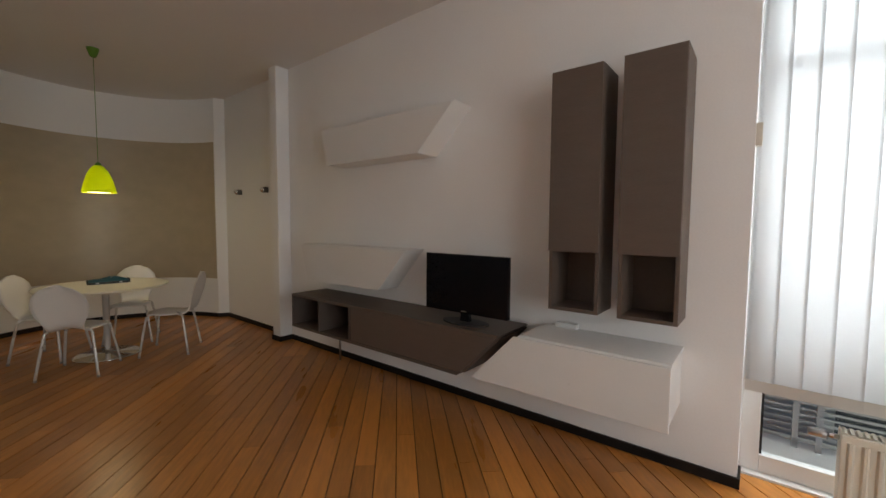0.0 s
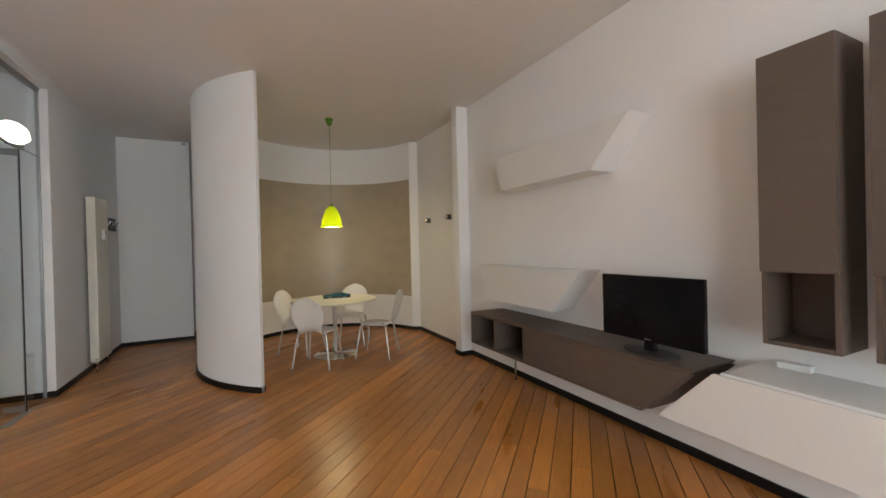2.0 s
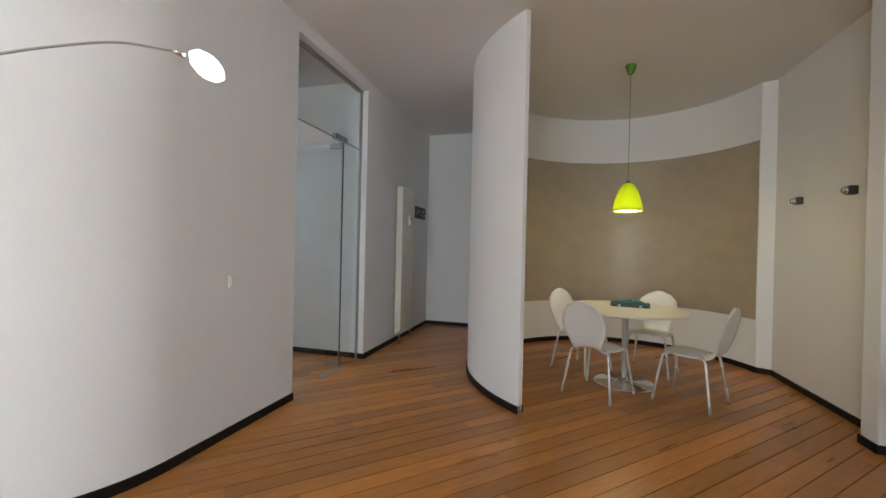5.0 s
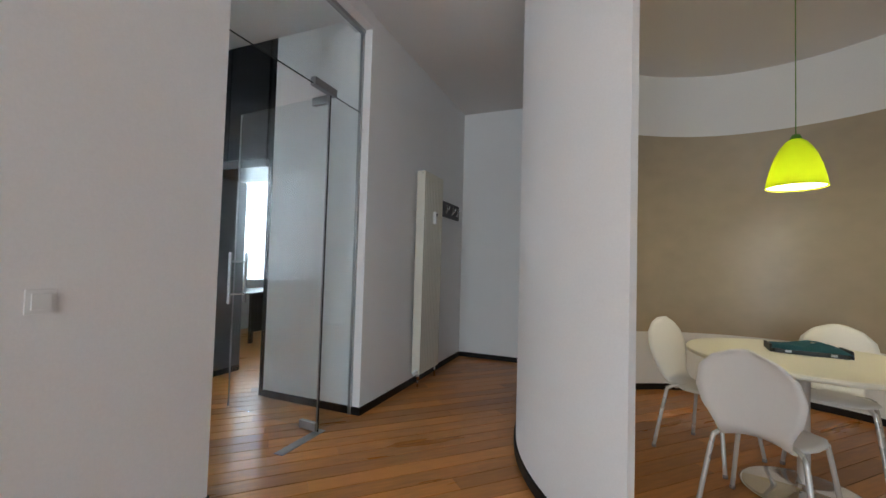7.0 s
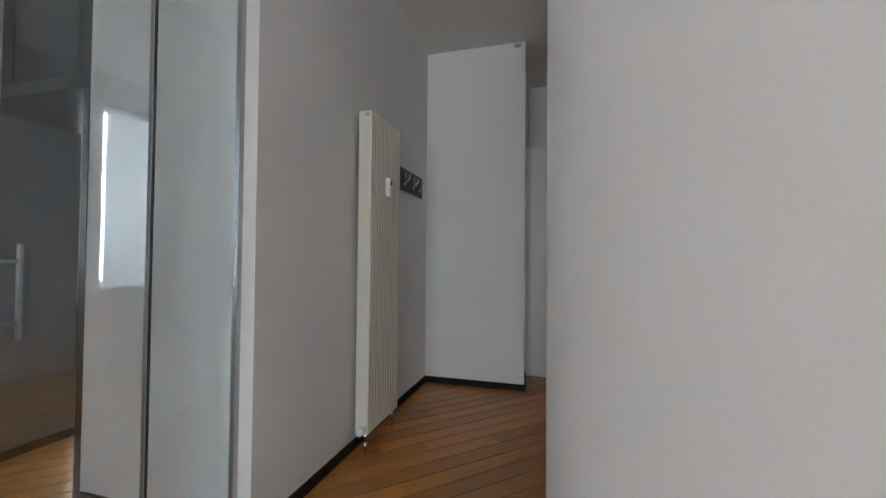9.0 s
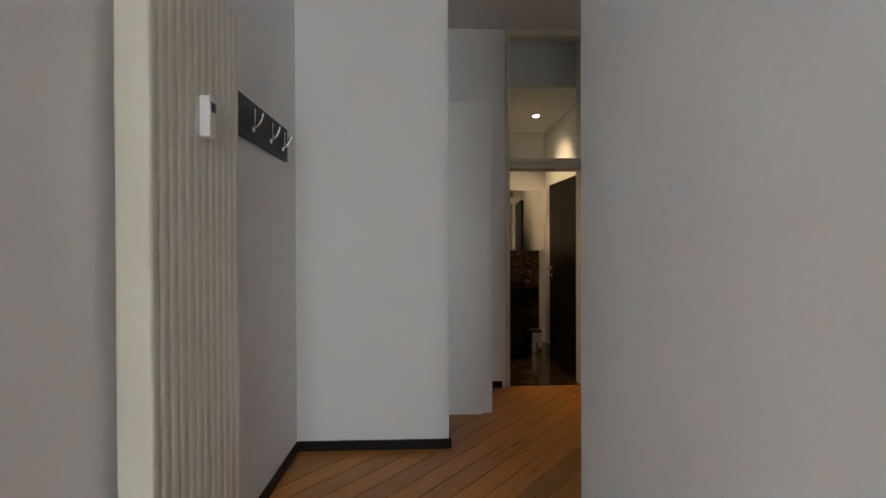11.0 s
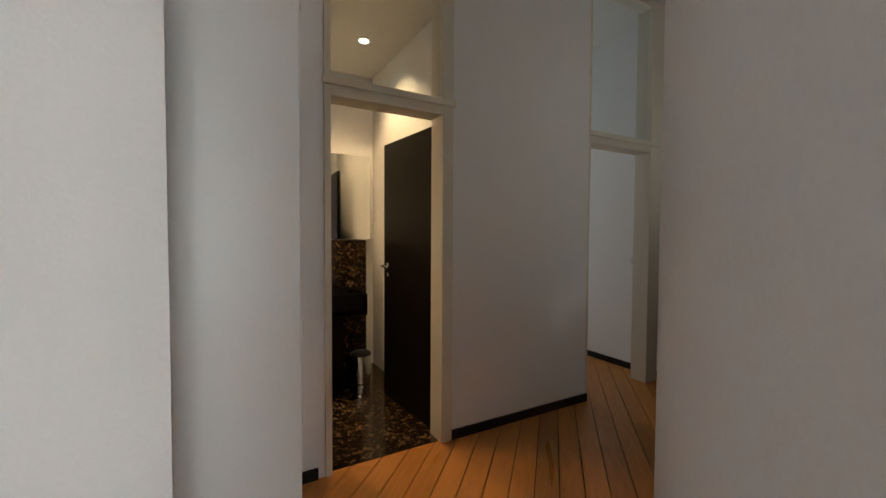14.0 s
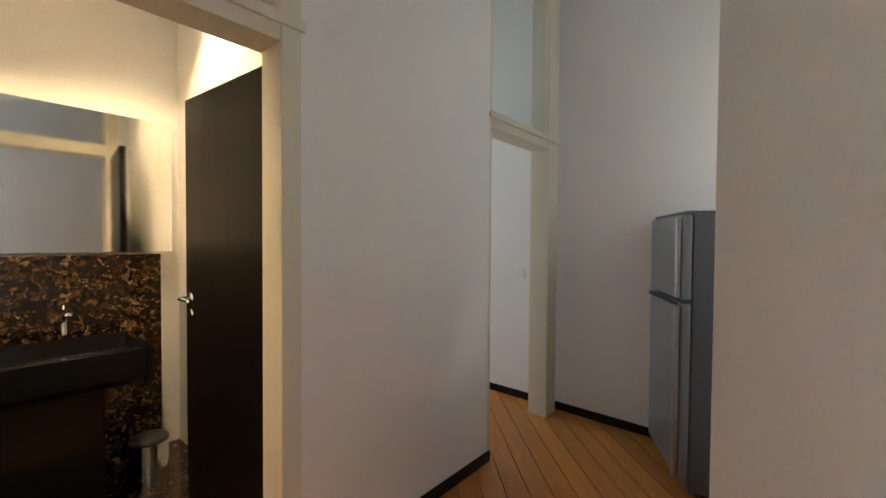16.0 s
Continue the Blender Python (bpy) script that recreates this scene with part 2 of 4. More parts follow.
def box(x0, x1, y0, y1, z0, z1, bevel=0.0, bm=None):
    bm = bm or bmesh.new()
    v = [bm.verts.new((x, y, z)) for z in (z0, z1) for x, y in ((x0, y0), (x1, y0), (x1, y1), (x0, y1))]
    faces = [(3, 2, 1, 0), (4, 5, 6, 7), (0, 1, 5, 4), (1, 2, 6, 5), (2, 3, 7, 6), (3, 0, 4, 7)]
    fs = [bm.faces.new([v[i] for i in f]) for f in faces]
    if bevel:
        edges = list({e for f in fs for e in f.edges})
        bmesh.ops.bevel(bm, geom=edges, offset=bevel, segments=2, affect="EDGES", profile=0.6)
    return bm


def prism(points, lo, hi, axis="z", bevel=0.0, bm=None):
    """A polygon drawn out along an axis: points are (x, y) for z, (y, z) for x, (x, z) for y."""
    bm = bm or bmesh.new()

    def at(p, h):
        return {"z": (p[0], p[1], h), "x": (h, p[0], p[1]), "y": (p[0], h, p[1])}[axis]

    a = [bm.verts.new(at(p, lo)) for p in points]
    b = [bm.verts.new(at(p, hi)) for p in points]
    n = len(points)
    fs = [bm.faces.new(a), bm.faces.new(list(reversed(b)))]
    for i in range(n):
        j = (i + 1) % n
        fs.append(bm.faces.new((a[j], a[i], b[i], b[j])))
    if bevel:
        bmesh.ops.bevel(bm, geom=list({e for f in fs for e in f.edges}), offset=bevel, segments=2, affect="EDGES", profile=0.6)
    return bm


def strip(inner, outer, z0, z1):
    """A wall between two lines of the same count of points."""
    bm = bmesh.new()
    rows = []
    for p, q in zip(inner, outer):
        rows.append([bm.verts.new((*p, z0)), bm.verts.new((*p, z1)), bm.verts.new((*q, z1)), bm.verts.new((*q, z0))])
    for a, b in zip(rows, rows[1:]):
        for i in range(4):
            j = (i + 1) % 4
            bm.faces.new((a[i], a[j], b[j], b[i]))
    bm.faces.new(rows[0])
    bm.faces.new(list(reversed(rows[-1])))
    return bm


def sweep(points, radius, segments=10, bm=None, end_radius=None):
    """A round bar along a line of points."""
    bm = bm or bmesh.new()
    pts = [Vector(p) for p in points]
    side = None
    rings = []
    for i, p in enumerate(pts):
        d = (pts[min(i + 1, len(pts) - 1)] - pts[max(i - 1, 0)]).normalized()
        if side is None:
            side = d.orthogonal().normalized()
        side = (side - d * side.dot(d)).normalized()
        up = d.cross(side)
        r = radius if end_radius is None else radius + (end_radius - radius) * i / (len(pts) - 1)
        rings.append([bm.verts.new(p + r * (math.cos(a) * side + math.sin(a) * up)) for a in (2 * math.pi * k / segments for k in range(segments))])
    for a, b in zip(rings, rings[1:]):
        for k in range(segments):
            l = (k + 1) % segments
            bm.faces.new((a[k], a[l], b[l], b[k]))
    bm.faces.new(list(reversed(rings[0])))
    bm.faces.new(rings[-1])
    return bm


def lathe(profile, segments=32, place=(0, 0, 0), bm=None):
    """A turned body from (radius, height) pairs."""
    bm = bm or bmesh.new()
    rings = []
    for r, z in profile:
        if r < 1e-5:
            rings.append([bm.verts.new((place[0], place[1], place[2] + z))])
        else:
            rings.append([bm.verts.new((place[0] + r * math.cos(a), place[1] + r * math.sin(a), place[2] + z)) for a in (2 * math.pi * k / segments for k in range(segments))])
    for a, b in zip(rings, rings[1:]):
        for k in range(segments):
            l = (k + 1) % segments
            if len(a) == 1 and len(b) > 1:
                bm.faces.new((a[0], b[l], b[k]))
            elif len(b) == 1 and len(a) > 1:
                bm.faces.new((a[k], a[l], b[0]))
            elif len(a) > 1:
                bm.faces.new((a[k], a[l], b[l], b[k]))
    return bm


def bend(points, count=10):
    """A smooth line through the points (Catmull-Rom)."""
    p = [Vector(q) for q in points]
    p = [2 * p[0] - p[1], *p, 2 * p[-1] - p[-2]]
    out = []
    for i in range(1, len(p) - 2):
        for k in range(count):
            t = k / count
            out.append(0.5 * (2 * p[i] + (p[i + 1] - p[i - 1]) * t + (2 * p[i - 1] - 5 * p[i] + 4 * p[i + 1] - p[i + 2]) * t * t + (3 * p[i] - p[i - 1] - 3 * p[i + 1] + p[i + 2]) * t ** 3))
    out.append(p[-2])
    return out


def rounded(poly, r, steps=5):
    """The outline with its corners rounded."""
    out = []
    n = len(poly)
    for i in range(n):
        a, b, c = Vector(poly[i - 1]), Vector(poly[i]), Vector(poly[(i + 1) % n])
        p, q = b + (a - b).normalized() * r, b + (c - b).normalized() * r
        for k in range(steps + 1):
            t = k / steps
            out.append(tuple((1 - t) ** 2 * p + 2 * t * (1 - t) * b + t * t * q))
    return out


# ---- structure ----
H = 3.32                      # ceiling height
XT = 2.62                     # east wall
XN = 2.588                    # its part in the dining niche
XV = 2.555                    # its thicker part, which carries the television
CX, CY = 1.10, 1.46           # centre of the round dining niche


def ring(radius, a0, a1, n):
    return [(CX + radius * math.cos(radians(a0 + (a1 - a0) * k / n)), CY + radius * math.sin(radians(a0 + (a1 - a0) * k / n))) for k in range(n + 1)]


def inner_radius(a):
    """Inner face: round, drawn in towards its eastern end."""
    if a > 150:
        return 1.70 + 0.09 * min((a - 150) / 50, 1.0)
    return 1.70 if a > 95 else 1.70 - 0.20 * ((95 - a) / 70) ** 1.3


def outer_radius(a):
    """Outer face: not quite round, a little flatter towards the north-west."""
    return float(np.interp(a, (25, 100, 130, 158, 185, 231.5), (1.846, 1.845, 1.806, 1.830, 1.842, 1.836)))


ARC = [231.5 - (231.5 - 25) * k / 280 for k in range(281)]
NICHE_IN = [(CX + inner_radius(a) * math.cos(radians(a)), CY + inner_radius(a) * math.sin(radians(a))) for a in ARC]
NICHE_OUT = [(CX + outer_radius(a) * math.cos(radians(a)), CY + outer_radius(a) * math.sin(radians(a))) for a in ARC]

structure("wall_east", box(XV, XT + 0.3, -4.36, 0.25, 0, H), WHITE, "white plastered wall carrying the wall units")
structure("wall_east_niche", box(XN, XT + 0.3, 0.25, 2.45, 0, H), WHITE, "white plastered wall of the dining niche")
# hidden stretch of wall, pierced by an invented window for corridor light
structure("wall_kitchen_pier", box(XT, XT + 0.3, 2.45, 2.72, 0, H), WHITE, "white wall beside the added corner window")
structure("wall_kitchen_sill", box(XT, XT + 0.3, 2.72, 3.25, 0, 0.95), WHITE, "white wall under the added corner window")
structure("wall_kitchen_head", box(XT, XT + 0.3, 2.72, 3.25, 2.6, H), WHITE, "white wall over the added corner window")
structure("wall_corridor", box(XT, XT + 0.3, 3.25, 7.6, 0, H), WHITE, "white plastered wall at the corridor's end")
structure("wall_east_pier", box(XT, XT + 0.3, -6.25, -5.86, 0, H), WHITE, "white plastered pier between a tall window and an added unseen one")
structure("wall_east_end", box(XT, XT + 0.3, -8.0, -7.75, 0, H), WHITE, "white plastered wall end beside an added unseen window")
structure("wall_lintel_1", box(XT, XT + 0.3, -5.86, -4.36, 3.1, H), WHITE, "white lintel over a tall window")
structure("wall_lintel_2", box(XT, XT + 0.3, -7.75, -6.25, 3.1, H), WHITE, "white lintel over a tall window")
# unseen south wall, opened up for the added window
structure("wall_south", box(1.0, XT + 0.3, -8.2, -8.0, 0, H), WHITE, "plain white plastered wall beside the added wide window")
structure("wall_south_west", box(-4.75, -2.2, -8.2, -8.0, 0, H), WHITE, "plain white plastered wall beside the added wide window")
structure("wall_south_sill", box(-2.2, 1.0, -8.2, -8.0, 0, 0.4), WHITE, "white wall under the added wide window")
structure("wall_south_head", box(-2.2, 1.0, -8.2, -8.0, 2.8, H), WHITE, "white wall over the added wide window")
structure("wall_west", box(-4.75, -4.6, -8.0, -2.48, 0, H), WHITE, "plain white plastered wall")
structure("wall_niche", strip(NICHE_IN, NICHE_OUT, 0, H), WHITE, "white curved partition wall round the dining niche", smooth=False)
structure("wall_niche_end", prism([NICHE_IN[-1], (XN - 0.002, 2.03), (XN - 0.002, 2.5), NICHE_OUT[-1]], 0, H), WHITE, "white end strip of the curved niche wall")
structure("wall_pillar", prism(rounded([(2.39, 0.17), (XV - 0.001, 0.17), (XV - 0.001, 0.34), (2.39, 0.34)], 0.012, 3), 0, H), WHITE, "white wall stub between niche and living room")
bend_out = [(-1.95, -0.32), (-1.95, -0.9)] + [(-2.83 + 0.88 * math.cos(radians(a)), -1.45 + 0.88 * math.sin(radians(a))) for a in (-1.25 * k for k in range(73))] + [(-4.6, -2.33)]
bend_in = [(-2.11, -0.32), (-2.11, -0.9)] + [(-2.83 + 0.72 * math.cos(radians(a)), -1.45 + 0.72 * math.sin(radians(a))) for a in (-1.25 * k for k in range(73))] + [(-4.6, -2.17)]
structure("wall_curved", strip(bend_out, bend_in, 0, H), WHITE, "white wall that bends round beside the glass door", smooth=False)
structure("wall_hall", box(-3.0, -1.967, 1.03, 3.6, 0, H), WHITE, "white hallway wall behind the tall radiator")
structure("wall_block", prism([(-1.967, 3.41), (-0.985, 3.41), (-1.03, 3.90), (-1.03, 4.8), (-1.967, 4.8)], 0, H), WHITE, "white wall block at the end of the hallway")
structure("wall_closet", box(-1.027, -0.62, 3.94, 4.499, 0, 2.425), WHITE, "low white closet box behind a flush door")
structure("wall_bath_left", box(-1.027, -0.402, 4.50, 4.62, 0, H), WHITE, "narrow white wall beside the bathroom door")
structure("wall_bath_right", box(0.38, 1.62, 4.51, 4.63, 0, H), WHITE, "white wall between the bathroom and the next door")
structure("wall_bath_fascia", box(-1.6, 0.47, 4.65, 4.699, 2.85, H), WHITE, "white board closing the space above the bathroom ceiling")
structure("wall_bath_east", box(0.47, 0.57, 4.63, 6.3, 0, H), WHITE, "white bathroom side wall")
structure("wall_bath_back", box(-1.6, 0.47, 6.2, 6.3, 0, H), WHITE, "white bathroom back wall")
structure("wall_bath_west", box(-1.7, -1.6, 4.8, 6.3, 0, H), WHITE, "white bathroom side wall")
structure("wall_room_west", box(1.0, 1.1, 4.63, 7.6, 0, H), WHITE, "white wall of the room past the corridor")
structure("wall_room_north", box(1.0, XT + 0.3, 7.6, 7.7, 0, H), WHITE, "white end wall of the room past the corridor")
structure("wall_lintel_glass", box(-2.13, -1.95, -0.32, 1.03, 3.2, H), WHITE, "white lintel over the glass front")
# office behind the glass
structure("wall_office_pier", box(-6.3, -6.0, -0.95, 2.85, 0, H), WHITE, "white pier between two office windows")
structure("wall_office_north", box(-6.3, -3.0, 5.0, 5.2, 0, H), WHITE, "white end wall of the office")
structure("wall_office_inner", box(-3.15, -3.0, 3.6, 5.0, 0, H), WHITE, "white inner wall of the office")
structure("wall_office_south", box(-6.3, -4.6, -2.6, -2.45, 0, H), WHITE, "white end wall of the office")
for n, (a, b) in enumerate(((2.85, 4.35), (-2.45, -0.95))):
    structure("wall_office_sill_%d" % (n + 1), box(-6.3, -6.0, a, b, 0, 0.84), WHITE, "white wall under an office window")
    structure("wall_office_head_%d" % (n + 1), box(-6.3, -6.0, a, b, 3.0, H), WHITE, "white wall over an office window")
structure("wall_office_corner", box(-6.3, -6.0, 4.35, 5.0, 0, H), WHITE, "white office wall beside a window")
structure("ceiling", box(-6.3, XT + 0.3, -8.2, 7.7, H, H + 0.2), CEILING, "plain white plastered ceiling")
structure("ceiling_bath", box(-1.6, 0.47, 4.70, 6.2, 2.85, 2.95), CEILING, "lowered white bathroom ceiling with spots")
floor = structure("floor", box(-6.3, XT + 0.3, -8.2, 7.7, -0.25, -0.012), JOINT, "orange-brown plank floor with dark joints laid diagonally")
structure("floor_bath", box(-1.6, 0.47, 4.53, 6.2, -0.012, 0.004), MARBLE, "polished dark brown speckled marble floor")


def baseboard(points, h=0.06, d=0.014, side=1):
    """A dark skirting along a line of the floor plan, standing on one side of it."""
    pts = [Vector((*p, 0)) for p in points]
    off = []
    for i, p in enumerate(pts):
        ds = [(pts[j + 1] - pts[j]).normalized() for j in (i - 1, i) if 0 <= j < len(pts) - 1]
        n = sum((Vector((-q.y, q.x, 0)) for q in ds), Vector()) / len(ds)
        n = n.normalized() / max(n.length, 0.4)
        off.append(p + n * d * side)
    return structure("baseboard", strip([p.xy for p in pts], [p.xy for p in off], 0.0, h), BLACK_WOOD, "black wooden skirting board")


baseboard([(XV, 0.17), (XV, -4.36), (XV + 0.15, -4.36)], side=-1)
baseboard([(2.39, 0.34), (2.39, 0.17), (XV - 0.015, 0.17)], side=-1)
baseboard([(XN - 0.001, 0.34), (XN - 0.001, 2.028), NICHE_IN[-1]], side=1)
baseboard(NICHE_IN, side=-1)
baseboard(NICHE_OUT, side=1)
baseboard([NICHE_IN[0], NICHE_OUT[0]], side=-1)
baseboard(bend_out, side=1)
baseboard([(-1.95, -0.32), (-2.02, -0.32)], side=-1)
baseboard([(-2.985, 1.03), (-1.967, 1.03), (-1.967, 3.41), (-0.985, 3.41), (-1.028, 3.9)], side=-1)
baseboard([(-0.62, 4.5), (-0.44, 4.5)], side=-1)
baseboard([(0.385, 4.51), (1.62, 4.51), (1.62, 4.6)], side=-1)
baseboard([(2.56, 4.56), (XT, 4.56), (XT, 2.6)], side=-1)
baseboard([(XT, 7.6), (XT, 4.68)], side=-1)

# ---- living room: wall units ----
def wall_bench():
    t = thing("media_bench", "taupe wall-hung media bench with two open bays and a slanted end", "media bench")
    x0, x1, z0, z1 = 2.12, XV - 0.002, 0.37, 0.72
    part("top", prism([(-0.56, z1 - 0.025), (-3.05, z1 - 0.025), (-3.075, z1), (-0.56, z1)], x0, x1, "x", 0.002), TAUPE, t)
    part("bottom", prism([(-0.56, z0), (-2.73, z0), (-2.755, z0 + 0.025), (-0.56, z0 + 0.025)], x0, x1, "x", 0.002), TAUPE, t)
    part("back", box(x1 - 0.02, x1 - 0.003, -1.52, -0.57, z0 + 0.026, z1 - 0.026), TAUPE_IN, t)
    for y in (-0.56, -1.025, -1.50):
        part("upright", box(x0 + 0.002, x1 - 0.021, y - 0.025, y, z0 + 0.026, z1 - 0.026, 0.001), TAUPE_IN, t)
    part("drop_front", prism([(-1.53, z0 + 0.027), (-2.757, z0 + 0.027), (-3.05, z1 - 0.027), (-1.53, z1 - 0.027)], x0 + 0.002, x0 + 0.022, "x", 0.002), TAUPE, t, "plain slanted taupe flap")
    part("end_panel", prism([(-2.757, z0 + 0.027), (-2.785, z0 + 0.027), (-3.072, z1 - 0.027), (-3.045, z1 - 0.027)], x0 + 0.025, x1 - 0.003, "x"), TAUPE, t)
    for y in (-0.95,):
        part("leg", sweep([(2.44, y, 0.0), (2.44, y, z0)], 0.011, 12), STEEL, t, "thin steel leg", smooth=True)


def white_chest():
    t = thing("low_chest", "white lacquered wall-hung chest with a slanted flap front", "chest")
    x0, x1 = 2.12, XV - 0.002
    part("body", prism([(-2.90, 0.40), (-3.215, 0.722), (-4.07, 0.722), (-4.07, 0.40)], x0 + 0.024, x1, "x", 0.002), LACQUER, t)
    part("flap", prism([(-2.85, 0.39), (-3.18, 0.735), (-4.08, 0.735), (-4.08, 0.39)], x0, x0 + 0.021, "x", 0.003), LACQUER, t)
    part("lid", prism([(-3.20, 0.726), (-3.215, 0.748), (-4.08, 0.748), (-4.08, 0.726)], x0 + 0.024, x1, "x", 0.002), LACQUER, t)


def white_flap_unit(name, label, low, high, y0b, y0t, y1b, y1t, xf):
    t = thing(name, label, "wall cabinet")
    part("body", prism([(y0b, low), (y1b, low), (y1t, high), (y0t, high)], xf + 0.022, XV - 0.002, "x", 0.002), LACQUER, t)
    part("flap", prism([(y0b, low), (y1b, low), (y1t, high - 0.012), (y0t, high - 0.012)], xf, xf + 0.019, "x", 0.003), LACQUER, t)
    return t


def tall_cabinet(y0, y1):
    t = thing("tall_wall_cabinet", "tall narrow taupe wall cabinet with an open bay below its door", "wall cabinet", "tall wall cabinets")
    x0, x1, z0, z1, zm = 2.27, XV - 0.002, 0.92, 2.40, 1.29
    for y in (y0, y1 - 0.022):
        part("side", box(x0 + 0.004, x1, y, y + 0.022, z0, z1, 0.0015), TAUPE, t)
    part("top", box(x0 + 0.004, x1, y0 + 0.0225, y1 - 0.0225, z1 - 0.022, z1, 0.001), TAUPE, t)
    part("bottom", box(x0 + 0.004, x1, y0 + 0.0225, y1 - 0.0225, z0, z0 + 0.022, 0.001), TAUPE, t)
    part("shelf", box(x0 + 0.024, x1, y0 + 0.0225, y1 - 0.0225, zm, zm + 0.022, 0.001), TAUPE, t)
    part("back", box(x1 - 0.02, x1 - 0.004, y0 + 0.0225, y1 - 0.0225, z0 + 0.023, zm - 0.001), TAUPE_IN, t)
    part("door", box(x0 - 0.017, x0 + 0.002, y0 + 0.001, y1 - 0.001, zm + 0.006, z1 - 0.002, 0.002), TAUPE, t)


def television():
    t = thing("television", "black flat-screen television standing on the media bench", "television")
    part("casing", box(2.245, 2.285, -3.07, -2.33, 0.795, 1.235, 0.008), GLOSS_BLACK, t)
    part("screen", box(2.241, 2.2445, -3.045, -2.355, 0.835, 1.213), GLOSS_BLACK, t, "dark switched-off glossy screen")
    part("rear_cover", prism([(-2.95, 0.86), (-2.45, 0.86), (-2.52, 1.16), (-2.88, 1.16)], 2.286, 2.33, "x", 0.008), MATT_BLACK, t)
    part("neck", prism([(-2.74, 0.735), (-2.66, 0.735), (-2.67, 0.83), (-2.73, 0.83)], 2.255, 2.295, "x", 0.004), GLOSS_BLACK, t)
    foot = [(2.27 + 0.10 * math.cos(a), -2.70 + 0.20 * math.sin(a)) for a in (2 * math.pi * k / 28 for k in range(28))]
    part("foot", prism(foot, 0.7205, 0.732), MATT_BLACK, t)
    part("emblem", box(2.243, 2.2448, -2.725, -2.675, 0.808, 0.816), STEEL, t, "small silver emblem bar")


wall_bench()
white_chest()
white_flap_unit("flap_cabinet", "white lacquered wall cabinet with a slanted end", 0.85, 1.235, -0.58, -0.46, -1.70, -2.04, 2.30)
white_flap_unit("upper_flap_cabinet", "white lacquered wall cabinet with a slanted end, hung high", 2.04, 2.405, -0.96, -0.84, -2.18, -2.54, 2.30)
tall_cabinet(-3.66, -3.35)
tall_cabinet(-4.08, -3.77)
television()

strip_box = thing("socket_strip", "small white socket strip lying on the chest", "socket strip")
part("housing", box(2.49, 2.545, -3.46, -3.31, 0.7485, 0.785, 0.006), PLASTIC, strip_box)
holder = thing("cord_holder", "small beige cord holder on the wall edge", "cord holder")
part("housing", box(XV + 0.002, XV + 0.04, -4.39, -4.361, 1.885, 2.005, 0.004), CREAM, holder)


def wall_switch(x, y, z, nx, label="white square light switch"):
    t = thing("light_switch", label, "light switch")
    s = 1 if nx > 0 else -1
    part("plate", box(min(x, x + s * 0.008), max(x, x + s * 0.008), y - 0.043, y + 0.043, z - 0.043, z + 0.043, 0.002), PLASTIC, t)
    part("rocker", box(min(x + s * 0.0082, x + s * 0.013), max(x + s * 0.0082, x + s * 0.013), y - 0.028, y + 0.028, z - 0.028, z + 0.028, 0.0015), PLASTIC, t)


wall_switch(-1.9495, -1.0, 1.078, 1)
wall_switch(XT - 0.0005, 4.42, 1.06, -1)
wall_switch(XT - 0.0005, 4.86, 1.06, -1)


# ---- living room: windows ----
def tall_window(number, y0, y1):
    w = tagged(new("window_%d" % number), "tall white-framed window reaching nearly to the floor", kind="structure")
    x0, x1, z0, z1 = 2.80, 2.86, 0.0, 3.1
    part("sill", box(2.745, 2.92, y0 + 0.001, y1 - 0.001, -0.011, 0.012, 0.003), PLASTIC, w)
    for y in (y0 + 0.002, y1 - 0.092):
        part("jamb", box(x0, x1, y, y + 0.09, 0.0125, z1 - 0.002, 0.004), PLASTIC, w)
    part("rail", box(x0, x1, y0 + 0.093, y1 - 0.093, 0.0125, 0.115, 0.004), PLASTIC, w)
    part("rail", box(x0, x1, y0 + 0.093, y1 - 0.093, z1 - 0.09, z1 - 0.002, 0.004), PLASTIC, w)
    part("rail", box(x0, x1, y0 + 0.093, y1 - 0.093, 2.30, 2.38, 0.004), PLASTIC, w)
    for y in (y0 + 0.0925, y1 - 0.1045):
        part("seal", box(2.815, 2.843, y, y + 0.012, 0.1155, 2.299), MATT_BLACK, w, "dark rubber seal")
    for a, b in ((0.1155, 2.299), (2.381, z1 - 0.091)):
        g = part("pane", box(2.826, 2.832, y0 + 0.105, y1 - 0.105, a, b), PANE, w)
        g.visible_shadow = False


def vertical_blind(y0, y1):
    t = thing("vertical_blind", "white vertical slat blind drawn shut in front of a window", "blind", "window blinds")
    part("head_rail", box(2.72, 2.77, y0 + 0.02, y1 - 0.02, 3.06, 3.098, 0.003), PLASTIC, t)
    n = int((y1 - y0 - 0.04) / 0.118)
    for k in range(n):
        yc = y1 - 0.075 - k * 0.118
        pts = []
        for i in range(7):
            u = i / 6 - 0.5
            pts.append((2.745 + 0.009 * u + 0.003 * (1 - 4 * u * u), yc + 0.13 * u))
        back = [(p[0] + 0.0012, p[1]) for p in pts]
        slat = part("slat", strip(pts, back, 0.57, 3.06), BLIND, t, smooth=True)
        part("hem", strip([(p[0] - 0.0015, p[1]) for p in pts], [(p[0] + 0.0027, p[1]) for p in pts], 0.505, 0.57), HEM, slat, "folded hem with a weight")


